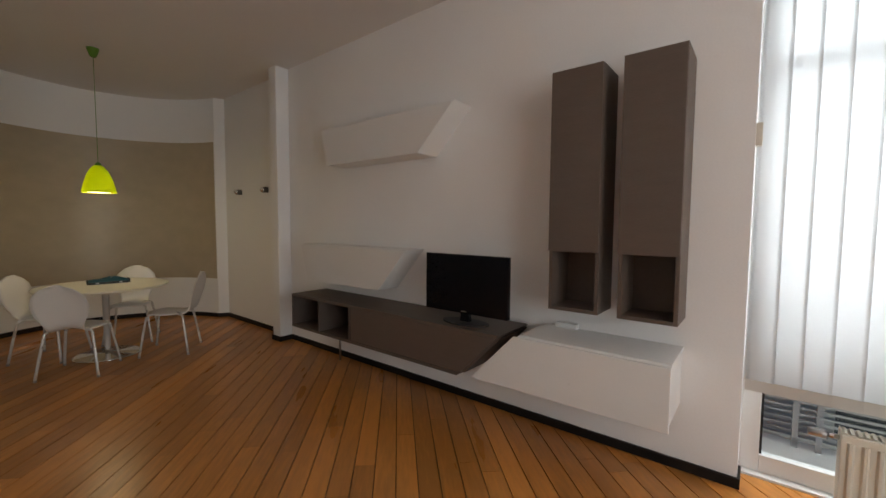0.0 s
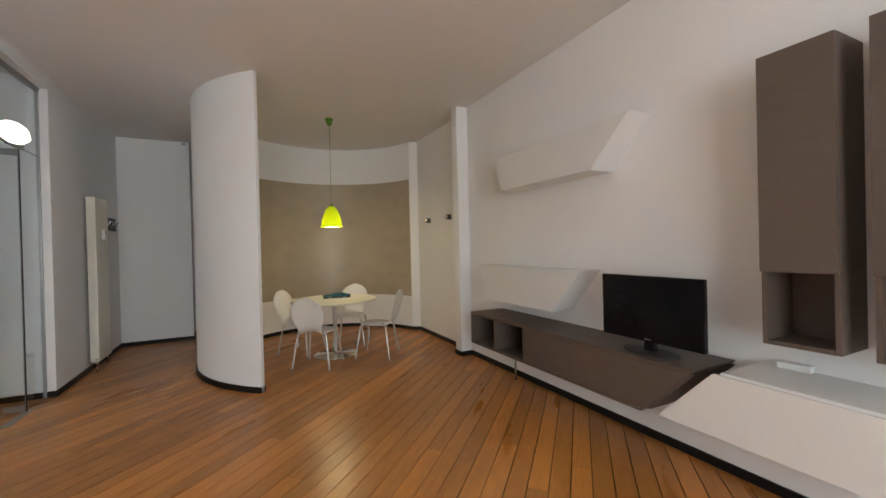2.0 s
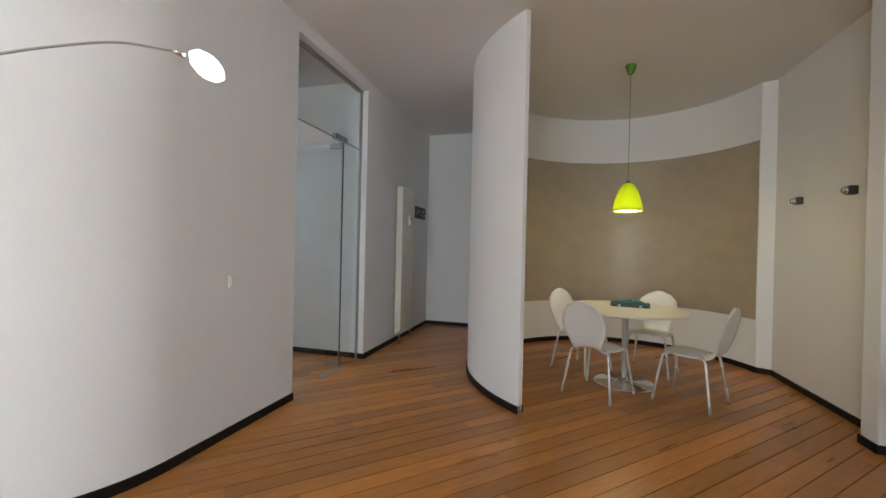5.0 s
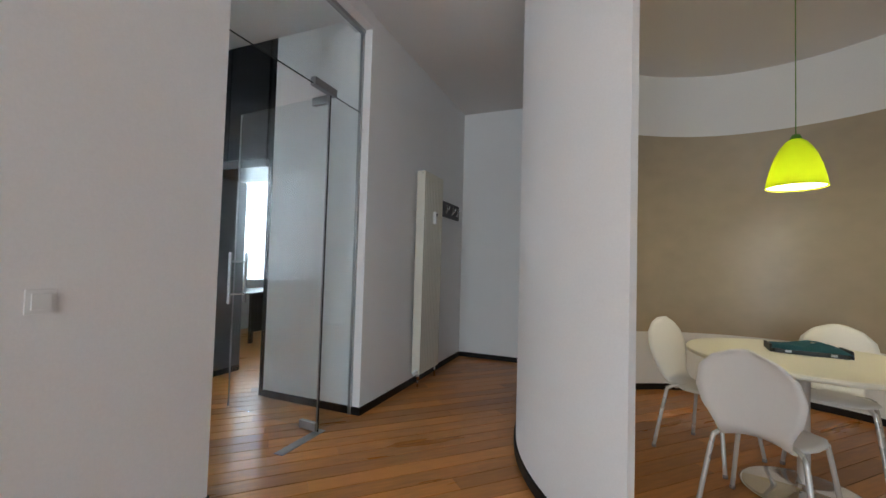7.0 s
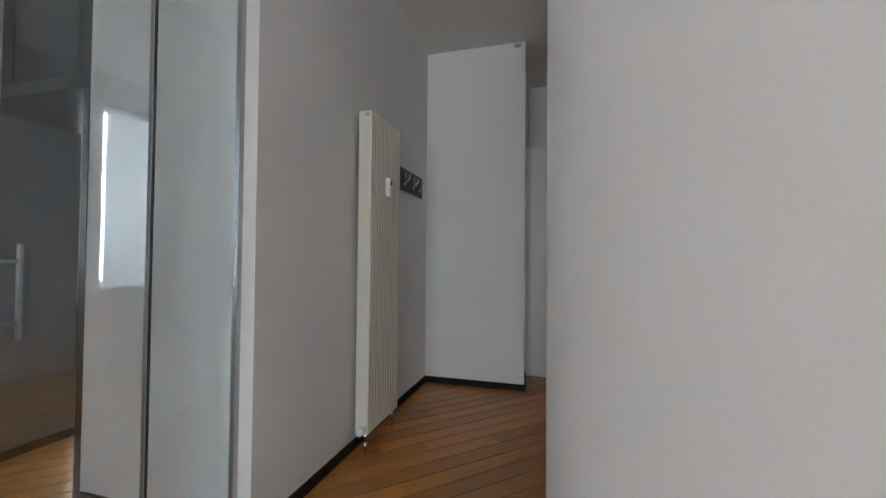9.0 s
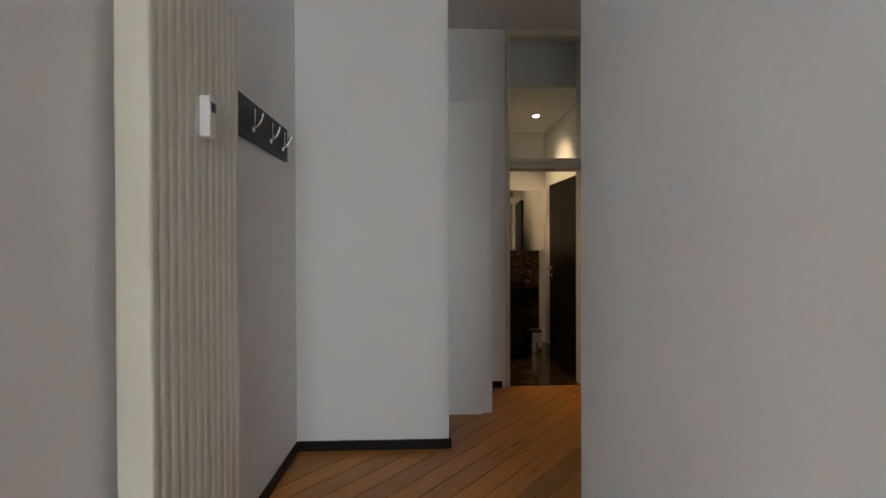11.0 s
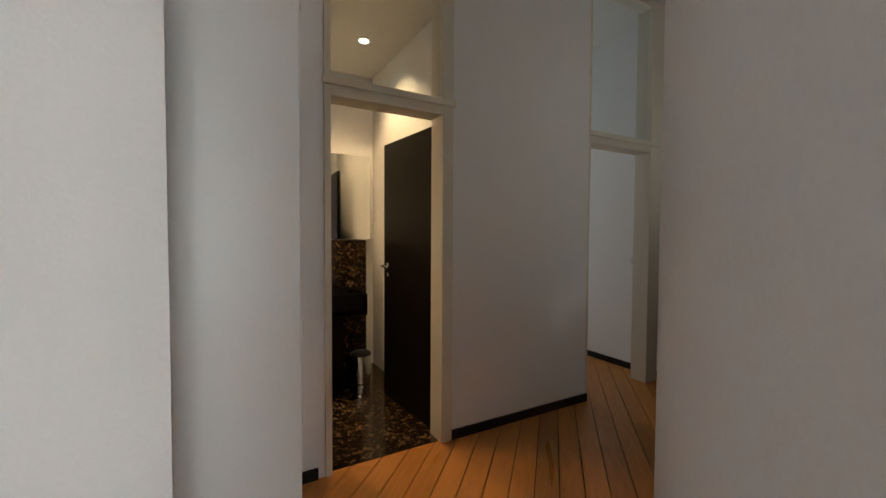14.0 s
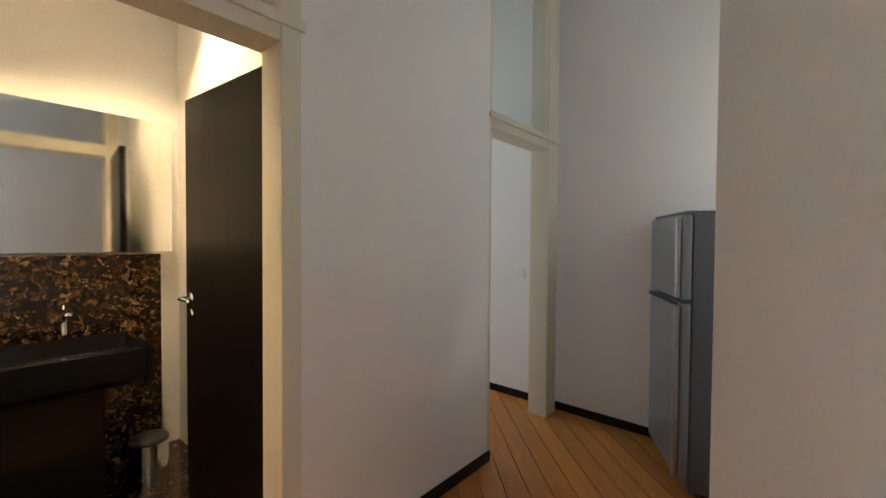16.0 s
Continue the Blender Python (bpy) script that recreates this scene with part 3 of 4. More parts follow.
def panel_radiator(y0, y1):
    t = thing("panel_radiator", "low cream panel radiator in front of the window", "radiator", "low radiators")
    x0, x1 = 2.50, 2.60
    part("front_panel", box(x0, x0 + 0.012, y0, y1, 0.09, 0.465, 0.004), RADIATOR, t)
    n = int((y1 - y0) / 0.05)
    for k in range(n):
        y = y0 + 0.025 + k * 0.05
        part("rib", prism([(x0 - 0.0005, y - 0.014), (x0 - 0.009, y - 0.006), (x0 - 0.009, y + 0.006), (x0 - 0.0005, y + 0.014)], 0.12, 0.43), RADIATOR, t)
    part("rear_panel", box(x1 - 0.012, x1, y0, y1, 0.09, 0.465, 0.004), RADIATOR, t)
    part("side_cover", box(x0 + 0.013, x1 - 0.013, y1 - 0.004, y1, 0.09, 0.475), RADIATOR, t)
    part("side_cover", box(x0 + 0.013, x1 - 0.013, y0, y0 + 0.004, 0.09, 0.475), RADIATOR, t)
    for k in range(int((y1 - y0) / 0.025)):
        y = y0 + 0.012 + k * 0.025
        part("grille_bar", box(x0 + 0.013, x1 - 0.013, y, y + 0.012, 0.466, 0.474), RADIATOR, t)
    valve = part("valve", sweep([(2.55, y1 + 0.001, 0.43), (2.55, y1 + 0.05, 0.43)], 0.012, 12), CHROME, t, "chrome valve", smooth=True)
    part("thermostat_head", sweep([(2.55, y1 + 0.045, 0.43), (2.55, y1 + 0.07, 0.43), (2.55, y1 + 0.10, 0.43), (2.55, y1 + 0.115, 0.43)], 0.024, 16, end_radius=0.019), STEEL, valve, "satin steel thermostat head", smooth=True)
    for y in (y0 + 0.15, y1 - 0.15):
        part("foot", box(2.535, 2.565, y - 0.02, y + 0.02, 0.0, 0.092), RADIATOR, t)


# invented corner window behind the niche, there only to brighten the corridor
corner = tagged(new("window_6"), "small white-framed corner window added out of view to light the corridor", kind="structure")
for y in (2.722, 3.168):
    part("upright", box(2.80, 2.86, y, y + 0.08, 0.952, 2.598, 0.003), PLASTIC, corner)
for z in (0.952, 2.518):
    part("rail", box(2.80, 2.86, 2.803, 3.167, z, z + 0.08, 0.003), PLASTIC, corner)
g = part("pane", box(2.827, 2.833, 2.803, 3.167, 1.033, 2.517), PANE, corner)
g.visible_shadow = False
# unseen south window, added to brighten the living room
wide = tagged(new("window_5"), "wide white-framed window added out of view to light the living room", kind="structure")
for x in (-2.198, -1.16, -0.12, 0.918):
    part("upright", box(x, x + 0.08, -8.13, -8.07, 0.402, 2.798, 0.003), PLASTIC, wide)
for a, b in ((-2.117, -1.161), (-1.079, -0.121), (-0.039, 0.917)):
    for z in (0.402, 2.718):
        part("rail", box(a, b, -8.13, -8.07, z, z + 0.08, 0.003), PLASTIC, wide)
    g = part("pane", box(a, b, -8.103, -8.097, 0.483, 2.717), PANE, wide)
    g.visible_shadow = False
# the second window, blind and radiator are unseen, added for more room light
for n, (a, b) in enumerate(((-5.86, -4.36), (-7.75, -6.25))):
    tall_window(n + 1, a, b)
    vertical_blind(a, b)
    panel_radiator(a + 0.1, b - 0.39)


# ---- living room: arched floor lamp ----
def floor_lamp():
    t = thing("floor_lamp", "arched steel floor lamp with three lit opal glass heads", "floor lamp")
    bx, by = -1.82, -2.95
    part("base", lathe([(0.0, 0.0), (0.17, 0.0), (0.17, 0.012), (0.15, 0.024), (0.02, 0.03), (0.0, 0.03)], 36, (bx, by, 0)), STEEL, t, smooth=True)
    part("pole", sweep([(bx, by, 0.03), (bx, by, 1.15)], 0.014, 14), STEEL, t, smooth=True)
    heads = (
        ((-1.060, -2.72, 2.106), [(bx, by, 1.15), (-1.750, -2.93, 1.48), (-1.510, -2.86, 1.80), (-1.280, -2.79, 2.0), (-1.150, -2.745, 2.08)], 0.088, 12),
        ((-1.043, -2.098, 2.010), [(bx, by, 1.15), (-1.760, -2.88, 1.45), (-1.540, -2.65, 1.785), (-1.270, -2.34, 2.005), (-1.110, -2.17, 2.04)], 0.066, 20),
        ((-1.280, -2.815, 1.672), [(bx, by, 1.15), (-1.720, -2.91, 1.42), (-1.520, -2.85, 1.62), (-1.380, -2.84, 1.67)], 0.070, 6),
    )
    for (x, y, z), line, r, lean in heads:
        arm = part("arm", sweep(bend(line, 12), 0.0055, 8, end_radius=0.004), STEEL, t, smooth=True)
        d = (Vector((x, y, z)) - Vector(line[-1])).normalized()
        p = Vector(line[-1])
        part("socket", sweep([p - d * 0.012, p + d * 0.03], 0.011, 12), CHROME, arm, "short metal socket", smooth=True)
        bm = lathe([(0.0, -0.42 * r), (0.45 * r, -0.38 * r), (0.8 * r, -0.24 * r), (r, 0.0), (0.8 * r, 0.24 * r), (0.45 * r, 0.38 * r), (0.0, 0.42 * r)], 28)
        bmesh.ops.transform(bm, matrix=pose(x, y, z, -lean, 12, 0) @ Matrix.Diagonal((0.8, 1.12, 1.4, 1)), verts=bm.verts)
        part("glass_head", bm, LAMP_GLASS, arm, "lit opal glass head", smooth=True)


floor_lamp()


# ---- dining niche ----
def niche_panel():
    angs = [a for a in [25.6 + (168 - 25.6) * k / 200 for k in range(201)]]
    back = [(CX + (inner_radius(a) + 0.02) * math.cos(radians(a)), CY + (inner_radius(a) + 0.02) * math.sin(radians(a))) for a in angs]
    front = [(CX + (inner_radius(a) - 0.008) * math.cos(radians(a)), CY + (inner_radius(a) - 0.008) * math.sin(radians(a))) for a in angs]
    structure("wall_panel", strip(front, back, 0.60, 2.67), PANEL, "curved clay-coloured plaster panel on the niche wall")


niche_panel()
TX, TY = 0.93, 1.17


def dining_table():
    t = thing("dining_table", "round cream-topped table on a chrome pedestal", "table", place=(TX, TY, 0))
    part("tabletop", lathe([(0.0, 0.745), (0.56, 0.745), (0.576, 0.752), (0.58, 0.762), (0.575, 0.772), (0.56, 0.775), (0.0, 0.775)], 64), TABLE, t)
    part("column", lathe([(0.0, 0.02), (0.035, 0.02), (0.03, 0.05), (0.03, 0.72), (0.09, 0.735), (0.09, 0.744), (0.0, 0.744)], 28), LEG, t, "pale satin steel column", smooth=True)
    part("base_plate", lathe([(0.0, 0.0), (0.295, 0.0), (0.30, 0.008), (0.28, 0.014), (0.06, 0.026), (0.036, 0.04), (0.036, 0.06), (0.0, 0.06)], 48), CHROME, t, "polished round base plate", smooth=True)


def chair_master():
    """A moulded shell chair; it looks along +y and stands with its middle on the origin."""
    t = thing("shell_chair", "white moulded shell chair on pale tube legs beside the round table", "chair", "chairs round the table")
    line = bend([(0, 0.20, 0.435), (0, 0.12, 0.452), (0, 0.0, 0.445), (0, -0.12, 0.443), (0, -0.185, 0.475), (0, -0.215, 0.56), (0, -0.245, 0.68), (0, -0.275, 0.79), (0, -0.295, 0.855)], 6)
    n = len(line)
    bm = bmesh.new()
    rows = []
    dist = [0.0]
    for a, b in zip(line, line[1:]):
        dist.append(dist[-1] + (b - a).length)
    knots = [(0.0, 0.06), (0.02, 0.125), (0.08, 0.18), (0.17, 0.20), (0.26, 0.185), (0.33, 0.145), (0.38, 0.130), (0.44, 0.145), (0.53, 0.19), (0.62, 0.207), (0.72, 0.185), (0.79, 0.125), (0.825, 0.05)]
    total = dist[-1]
    ks, ws = [k[0] / 0.825 * total for k in knots], [k[1] for k in knots]
    for i, p in enumerate(line):
        d = (line[min(i + 1, n - 1)] - line[max(i - 1, 0)]).normalized()
        up = Vector((1, 0, 0)).cross(d)
        w = float(np.interp(dist[i], ks, ws))
        seat = 1.0 if dist[i] < 0.4 * total else 0.0
        row = []
        for k in range(13):
            u = k / 6 - 1
            cup = (0.016 if seat else 0.03) * u * u
            row.append(bm.verts.new(p + Vector((u * w, 0, 0)) + up * cup))
        rows.append(row)
    for a, b in zip(rows, rows[1:]):
        for k in range(12):
            bm.faces.new((a[k], a[k + 1], b[k + 1], b[k]))
    bmesh.ops.recalc_face_normals(bm, faces=bm.faces)
    bmesh.ops.solidify(bm, geom=bm.faces[:], thickness=0.009)
    part("seat_shell", bm, CHAIR, t, smooth=True)
    part("hub", lathe([(0.0, 0.418), (0.075, 0.418), (0.08, 0.428), (0.07, 0.436), (0.0, 0.436)], 24, (0, 0, 0)), CHROME, t, smooth=True)
    for sx in (-1, 1):
        for sy in (-1, 1):
            pts = bend([(sx * 0.04, sy * 0.04, 0.424), (sx * 0.13, sy * 0.12, 0.424), (sx * 0.165, sy * 0.155, 0.405), (sx * 0.178, sy * 0.17, 0.36), (sx * 0.225, sy * 0.22, 0.012)], 5)
            leg = part("leg", sweep(pts, 0.0115, 10), LEG, t, "pale satin tube leg", smooth=True)
            part("foot_cap", lathe([(0.0, 0.0), (0.013, 0.0), (0.0145, 0.012), (0.0125, 0.02), (0.0, 0.02)], 12, (sx * 0.2245, sy * 0.2195, 0)), STEEL, leg, "grey foot cap", smooth=True)
    return t



dining_table()
chair = chair_master()
chair.matrix_basis = pose(0.635, 0.735, 0, 0, 0, 57 - 90) @ Matrix.Scale(1.05, 4)
copy_thing(chair, pose(1.43, 0.81, 0, 0, 0, 145 - 90))
copy_thing(chair, pose(1.27, 1.66, 0, 0, 0, -115 - 90))
copy_thing(chair, pose(0.53, 1.50, 0, 0, 0, -40 - 90))

bag = thing("folded_bag", "folded teal and black bag lying on the round table", "bag")
bm = bmesh.new()
for k in range(21):
    for l in range(11):
        u, v = k / 20 - 0.5, l / 10 - 0.5
        rim = (1 - (2 * v) ** 4) * (1 - (2 * u) ** 6)
        fold = 0.014 * math.sin(9 * u + 5 * v) + 0.012 * noise.noise(Vector((7 * u, 7 * v, 3)))
        z = 0.020 + rim * (0.026 + 0.6 * fold + 0.010 * math.exp(-((u - 0.12) / 0.16) ** 2))
        bm.verts.new((0.36 * u, 0.24 * v + 0.012 * math.sin(8 * u), z))
bm.verts.ensure_lookup_table()
for k in range(20):
    for l in range(10):
        i = k * 11 + l
        bm.faces.new([bm.verts[j] for j in (i, i + 11, i + 12, i + 1)])
bmesh.ops.solidify(bm, geom=bm.faces[:], thickness=0.005)
bag.matrix_basis = pose(TX + 0.06, TY + 0.14, 0.781, 0, 0, -8)
part("body", bm, TEAL, bag, "soft teal cloth", smooth=True)
part("underside", prism(rounded([(-0.172, -0.112), (0.172, -0.112), (0.172, 0.112), (-0.172, 0.112)], 0.02), -0.0055, 0.018, bevel=0.003), MATT_BLACK, bag, "black underside")
for sx in (-1, 1):
    part("end_flap", prism([(-0.115, -0.004), (0.09, -0.004), (0.085, 0.034), (-0.10, 0.042)], sx * 0.179 - 0.006, sx * 0.179 + 0.006, "x", 0.003), MATT_BLACK, bag, "black end flap")
    part("buckle", box(sx * 0.10 - 0.014, sx * 0.10 + 0.014, -0.1225, -0.1125, 0.001, 0.016, 0.002), STEEL, bag, "small metal buckle")
part("emblem", sweep([(0.03, -0.02, 0.045), (0.03, -0.021, 0.062)], 0.012, 14), CHROME, bag, "small bright emblem", smooth=True)


def pendant():
    x, y = 0.945, 1.30
    t = thing("pendant_lamp", "lit yellow-green bell pendant lamp hanging on a thin cord", "pendant lamp", place=(x, y, 0))
    part("canopy", lathe([(0.0, H), (0.055, H), (0.052, H - 0.02), (0.03, H - 0.085), (0.018, H - 0.095), (0.0, H - 0.095)], 24), GREEN, t, "green cone at the ceiling", smooth=True)
    part("cord", sweep([(0, 0, H - 0.09), (0, 0, 2.10)], 0.003, 8), GREEN, t, smooth=True)
    part("cap", lathe([(0.0, 2.105), (0.018, 2.105), (0.026, 2.09), (0.034, 2.07), (0.0, 2.068)], 24), GREEN, t, "green cap", smooth=True)
    prof = [(0.030, 2.075), (0.052, 2.058), (0.078, 2.022), (0.102, 1.972), (0.124, 1.905), (0.140, 1.84), (0.150, 1.775)]
    inner = [(r - 0.003, z) for r, z in reversed(prof)]
    part("shade", lathe(prof + inner, 48), SHADE, t, "glowing yellow-green bell shade", smooth=True)
    part("bulb", lathe([(0.0, 1.905), (0.02, 1.91), (0.036, 1.935), (0.036, 1.955), (0.02, 1.99), (0.0, 1.995)], 20), BULB, t, "lit bulb", smooth=True)
    part("diffuser", lathe([(0.0, 1.785), (0.143, 1.785), (0.143, 1.789), (0.0, 1.789)], 40), BULB, t, "lit round diffuser")
    point_lamp("pendant_light", (x, y, 1.745), 18, (1.0, 0.79, 0.45), 0.06)
    point_lamp("pendant_glow", (x, y, 1.885), 1.3, (1.0, 0.85, 0.45), 0.03)


pendant()


def sconce(y):
    t = thing("wall_sconce", "small chrome wall lamp on the niche wall, switched off", "wall lamp", "niche wall lamps")
    x, z = XN - 0.001, 1.90
    part("body", box(x - 0.06, x, y - 0.037, y + 0.037, z - 0.037, z + 0.037, 0.007), DARK_STEEL, t)
    dome = lathe([(0.0, 0.037), (0.015, 0.034), (0.028, 0.024), (0.034, 0.010), (0.034, 0.0), (0.0, 0.0)], 24)
    bmesh.ops.transform(dome, matrix=pose(x - 0.0605, y, z, 0, -90, 0), verts=dome.verts)
    part("lens", dome, CHROME, t, "bright domed lens", smooth=True)


sconce(1.54)
sconce(0.79)


# ---- glass front of the office ----
XG = -2.05
front = tagged(new("door_1"), "frameless glass front with its door standing open into the office", kind="structure")
part("top_rail", box(XG - 0.02, XG + 0.02, -0.319, 1.028, 3.165, 3.199, 0.003), STEEL, front, "dark steel top rail")
g = part("transom_pane", box(XG - 0.005, XG + 0.005, -0.318, 1.003, 2.492, 3.164), GLASS, front)
g.visible_shadow = False
g = part("side_pane", box(XG - 0.005, XG + 0.005, 0.63, 1.003, 0.003, 2.488), GLASS, front)
g.visible_shadow = False
part("pane_edge", box(XG - 0.0052, XG + 0.0052, -0.318, 1.003, 2.4885, 2.4915), MATT_BLACK, front, "dark joint between panes")
part("pane_edge", box(XG - 0.0055, XG + 0.0055, 0.626, 0.6295, 0.003, 2.488), MATT_BLACK, front, "dark edge of the side pane")
part("corner_profile", box(XG - 0.012, XG + 0.012, 1.0035, 1.0295, 0.003, 3.164), STEEL, front, "slim steel wall profile")
leaf = part("leaf", box(-0.99, -0.005, -0.005, 0.005, 0.012, 2.472), GLASS, front, "clear glass door leaf")
leaf.matrix_basis = pose(XG, 0.615, 0, 0, 0, -5)
leaf.visible_shadow = False
for x in (-0.992, -0.004):
    part("leaf_edge", box(x, x + 0.003, -0.0055, 0.0055, 0.012, 2.472), STEEL, leaf, "greenish cut edge of the glass")
part("patch_fitting", box(-0.16, -0.002, -0.016, 0.016, 2.417, 2.475, 0.003), STEEL, leaf, "steel patch fitting")
part("patch_fitting", box(-0.16, -0.002, -0.016, 0.016, 0.012, 0.07, 0.003), STEEL, leaf, "steel patch fitting")
for y in (-0.085, 0.06):
    part("handle_bar", box(-0.945, -0.915, y - 0.007, y + 0.007, 0.87, 1.29, 0.003), STEEL, leaf, "flat satin steel bar handle")
for z in (0.945, 1.215):
    part("handle_stay", sweep([(-0.93, -0.078, z), (-0.93, 0.053, z)], 0.009, 10), STEEL, leaf, "round steel stay", smooth=True)
part("pivot_block", box(XG - 0.022, XG + 0.022, 0.43, 0.675, 2.477, 2.537, 0.004), STEEL, front, "steel pivot block")
part("floor_spring", box(XG - 0.035, XG + 0.035, 0.25, 0.675, -0.010, 0.004, 0.001), STEEL, front, "steel floor-spring cover")


# ---- office ----
def wardrobe():
    t = thing("wardrobe", "black-brown wall of cupboards with open shelves and sliding doors", "wardrobe")
    y0, y1 = 1.0, 1.55
    part("plinth", box(-5.98, -4.05, y0 + 0.04, y1, 0.0, 0.07), WARDROBE, t)
    part("side_panel", box(-4.05, -4.0, y0 - 0.02, y1, 0.0, 2.17, 0.003), WARDROBE, t)
    part("divider", box(-4.74, -4.70, y0 + 0.035, y1 - 0.021, 0.071, 2.07), WARDROBE, t)
    part("back", box(-5.98, -4.051, y1 - 0.02, y1 - 0.002, 0.071, 2.07), WARDROBE, t)
    part("top_board", box(-5.98, -4.051, y0, y1, 2.071, 2.17, 0.002), WARDROBE, t)
    for z in (0.35, 0.69, 1.03, 1.365, 1.70):
        part("shelf", box(-5.97, -4.741, y0 + 0.06, y1 - 0.021, z - 0.012, z + 0.012, 0.001), WARDROBE, t)
    door = part("sliding_door", box(-4.72, -4.055, y0 + 0.005, y0 + 0.03, 0.075, 2.06, 0.002), WARDROBE, t)
    for x in (-4.44, -4.26):
        part("finger_pull", box(x - 0.04, x + 0.04, y0 + 0.001, y0 + 0.0045, 1.045, 1.06), STEEL, door, "narrow steel finger pull")
    for a, b in ((-5.97, -5.42), (-5.41, -4.73), (-4.72, -4.06), (-4.04, -3.56), (-3.55, -3.06)):
        part("upper_door", box(a, b, y0 + 0.004, y0 + 0.026, 2.185, 3.30, 0.003), WARDROBE, t)
    part("upper_body", box(-5.98, -3.055, y0 + 0.03, y1, 2.171, 3.318), WARDROBE, t)
    part("bridge_board", box(-3.999, -3.055, y0, y1, 2.10, 2.17, 0.002), WARDROBE, t)


def grey_door():
    t = thing("sliding_panel", "satin grey sliding panel beside the cupboards", "sliding panel")
    part("panel", box(-3.93, -3.90, 1.03, 1.55, 0.06, 2.09, 0.003), SILVER_PANEL, t)
    part("track", box(-3.935, -3.895, 1.03, 1.55, 0.0, 0.055), MATT_BLACK, t)


SILVER_PANEL = material("grey_satin_panel", (0.20, 0.205, 0.21), 0.35, vary=0.05, bump=0.01)
wardrobe()
grey_door()
trim = tagged(part("trim", box(-3.05, -3.001, 1.028, 1.5, 0.0, 3.319, 0.002), WARDROBE), "black-brown board on the end of the wall", kind="structure")


def office_window(number, y0, y1):
    w = tagged(new("window_%d" % number), "office window with white frame and sill", kind="structure")
    part("sill", box(-6.02, -5.88, y0, y1, 0.841, 0.87, 0.003), PLASTIC, w)
    for y in (y0 + 0.002, (y0 + y1) / 2 - 0.04, y1 - 0.082):
        part("upright", box(-6.2, -6.14, y, y + 0.08, 0.872, 2.998, 0.003), PLASTIC, w)
    for z in (0.872, 2.2, 2.918):
        for a, b in ((y0 + 0.083, (y0 + y1) / 2 - 0.041), ((y0 + y1) / 2 + 0.041, y1 - 0.083)):
            part("rail", box(-6.2, -6.14, a, b, z, z + 0.08, 0.003), PLASTIC, w)
    t = thing("vertical_blind", "white vertical slat blind in front of an office window", "blind", "window blinds")
    part("head_rail", box(-6.07, -6.02, y0 + 0.02, y1 - 0.02, 2.95, 2.99), PLASTIC, t)
    for k in range(int((y1 - y0 - 0.04) / 0.118)):
        yc = y0 + 0.08 + k * 0.118
        pts = [(-6.045 - 0.02 * u + 0.006 * (1 - 4 * u * u), yc + 0.128 * u) for u in (i / 4 - 0.5 for i in range(5))]
        part("slat", strip(pts, [(p[0] - 0.0012, p[1]) for p in pts], 0.93, 2.95), BLIND, t, smooth=True)


office_window(3, 2.85, 4.35)
office_window(4, -2.45, -0.95)

desk = thing("desk", "dark office desk under the window", "desk")
part("desktop", box(-5.7, -4.9, 2.6, 4.2, 0.71, 0.74, 0.003), WARDROBE, desk)
for x in (-5.66, -4.94):
    for y in (2.64, 4.16):
        part("leg", box(x - 0.025, x + 0.025, y - 0.025, y + 0.025, 0.0, 0.709, 0.002), WARDROBE, desk)
part("modesty_panel", box(-4.99, -4.97, 2.67, 4.13, 0.15, 0.70), WARDROBE, desk)


# ---- hallway ----
def tube_radiator():
    t = thing("tall_radiator", "tall cream tubular radiator on the hallway wall", "radiator")
    y0, n, w = 1.885, 12, 0.041
    for k in range(n):
        y = y0 + k * w
        part("tube", prism(rounded([(-1.93, y), (-1.835, y), (-1.835, y + 0.037), (-1.93, y + 0.037)], 0.012, 4), 0.13, 2.19), RADIATOR, t)
        for z in (0.16, 2.15):
            if k < n - 1:
                part("connector", box(-1.895, -1.855, y + 0.035, y + w + 0.002, z - 0.02, z + 0.02), RADIATOR, t)
    part("vent", sweep([(-1.87, y0 - 0.02, 2.165), (-1.87, y0 + 0.01, 2.165)], 0.012, 10), RADIATOR, t, smooth=True)
    for z in (0.5, 1.9):
        part("bracket", box(-1.966, -1.90, 2.10, 2.14, z - 0.02, z + 0.02), RADIATOR, t)
    valve = part("valve", sweep([(-1.87, y0 + 0.03, 0.135), (-1.87, y0 + 0.03, 0.07)], 0.016, 12), CHROME, t, "chrome valve", smooth=True)
    part("pipe", sweep([(-1.87, y0 + 0.03, 0.075), (-1.87, y0 + 0.03, -0.005)], 0.009, 10), CHROME, valve, "chrome pipe", smooth=True)
    part("thermostat_head", sweep([(-1.87, y0 + 0.01, 0.155), (-1.87, y0 - 0.06, 0.155)], 0.022, 14), PLASTIC, t, "white thermostat head", smooth=True)
    part("valve", sweep([(-1.87, y0 + 0.46, 0.135), (-1.87, y0 + 0.46, 0.0)], 0.010, 10), CHROME, t, "chrome return pipe", smooth=True)
    meter = part("heat_meter", box(-1.834, -1.80, 2.105, 2.145, 1.665, 1.795, 0.006), PLASTIC, t, "white heat meter")
    part("display", box(-1.7995, -1.7985, 2.112, 2.138, 1.745, 1.775), MATT_BLACK, meter, "small dark display")


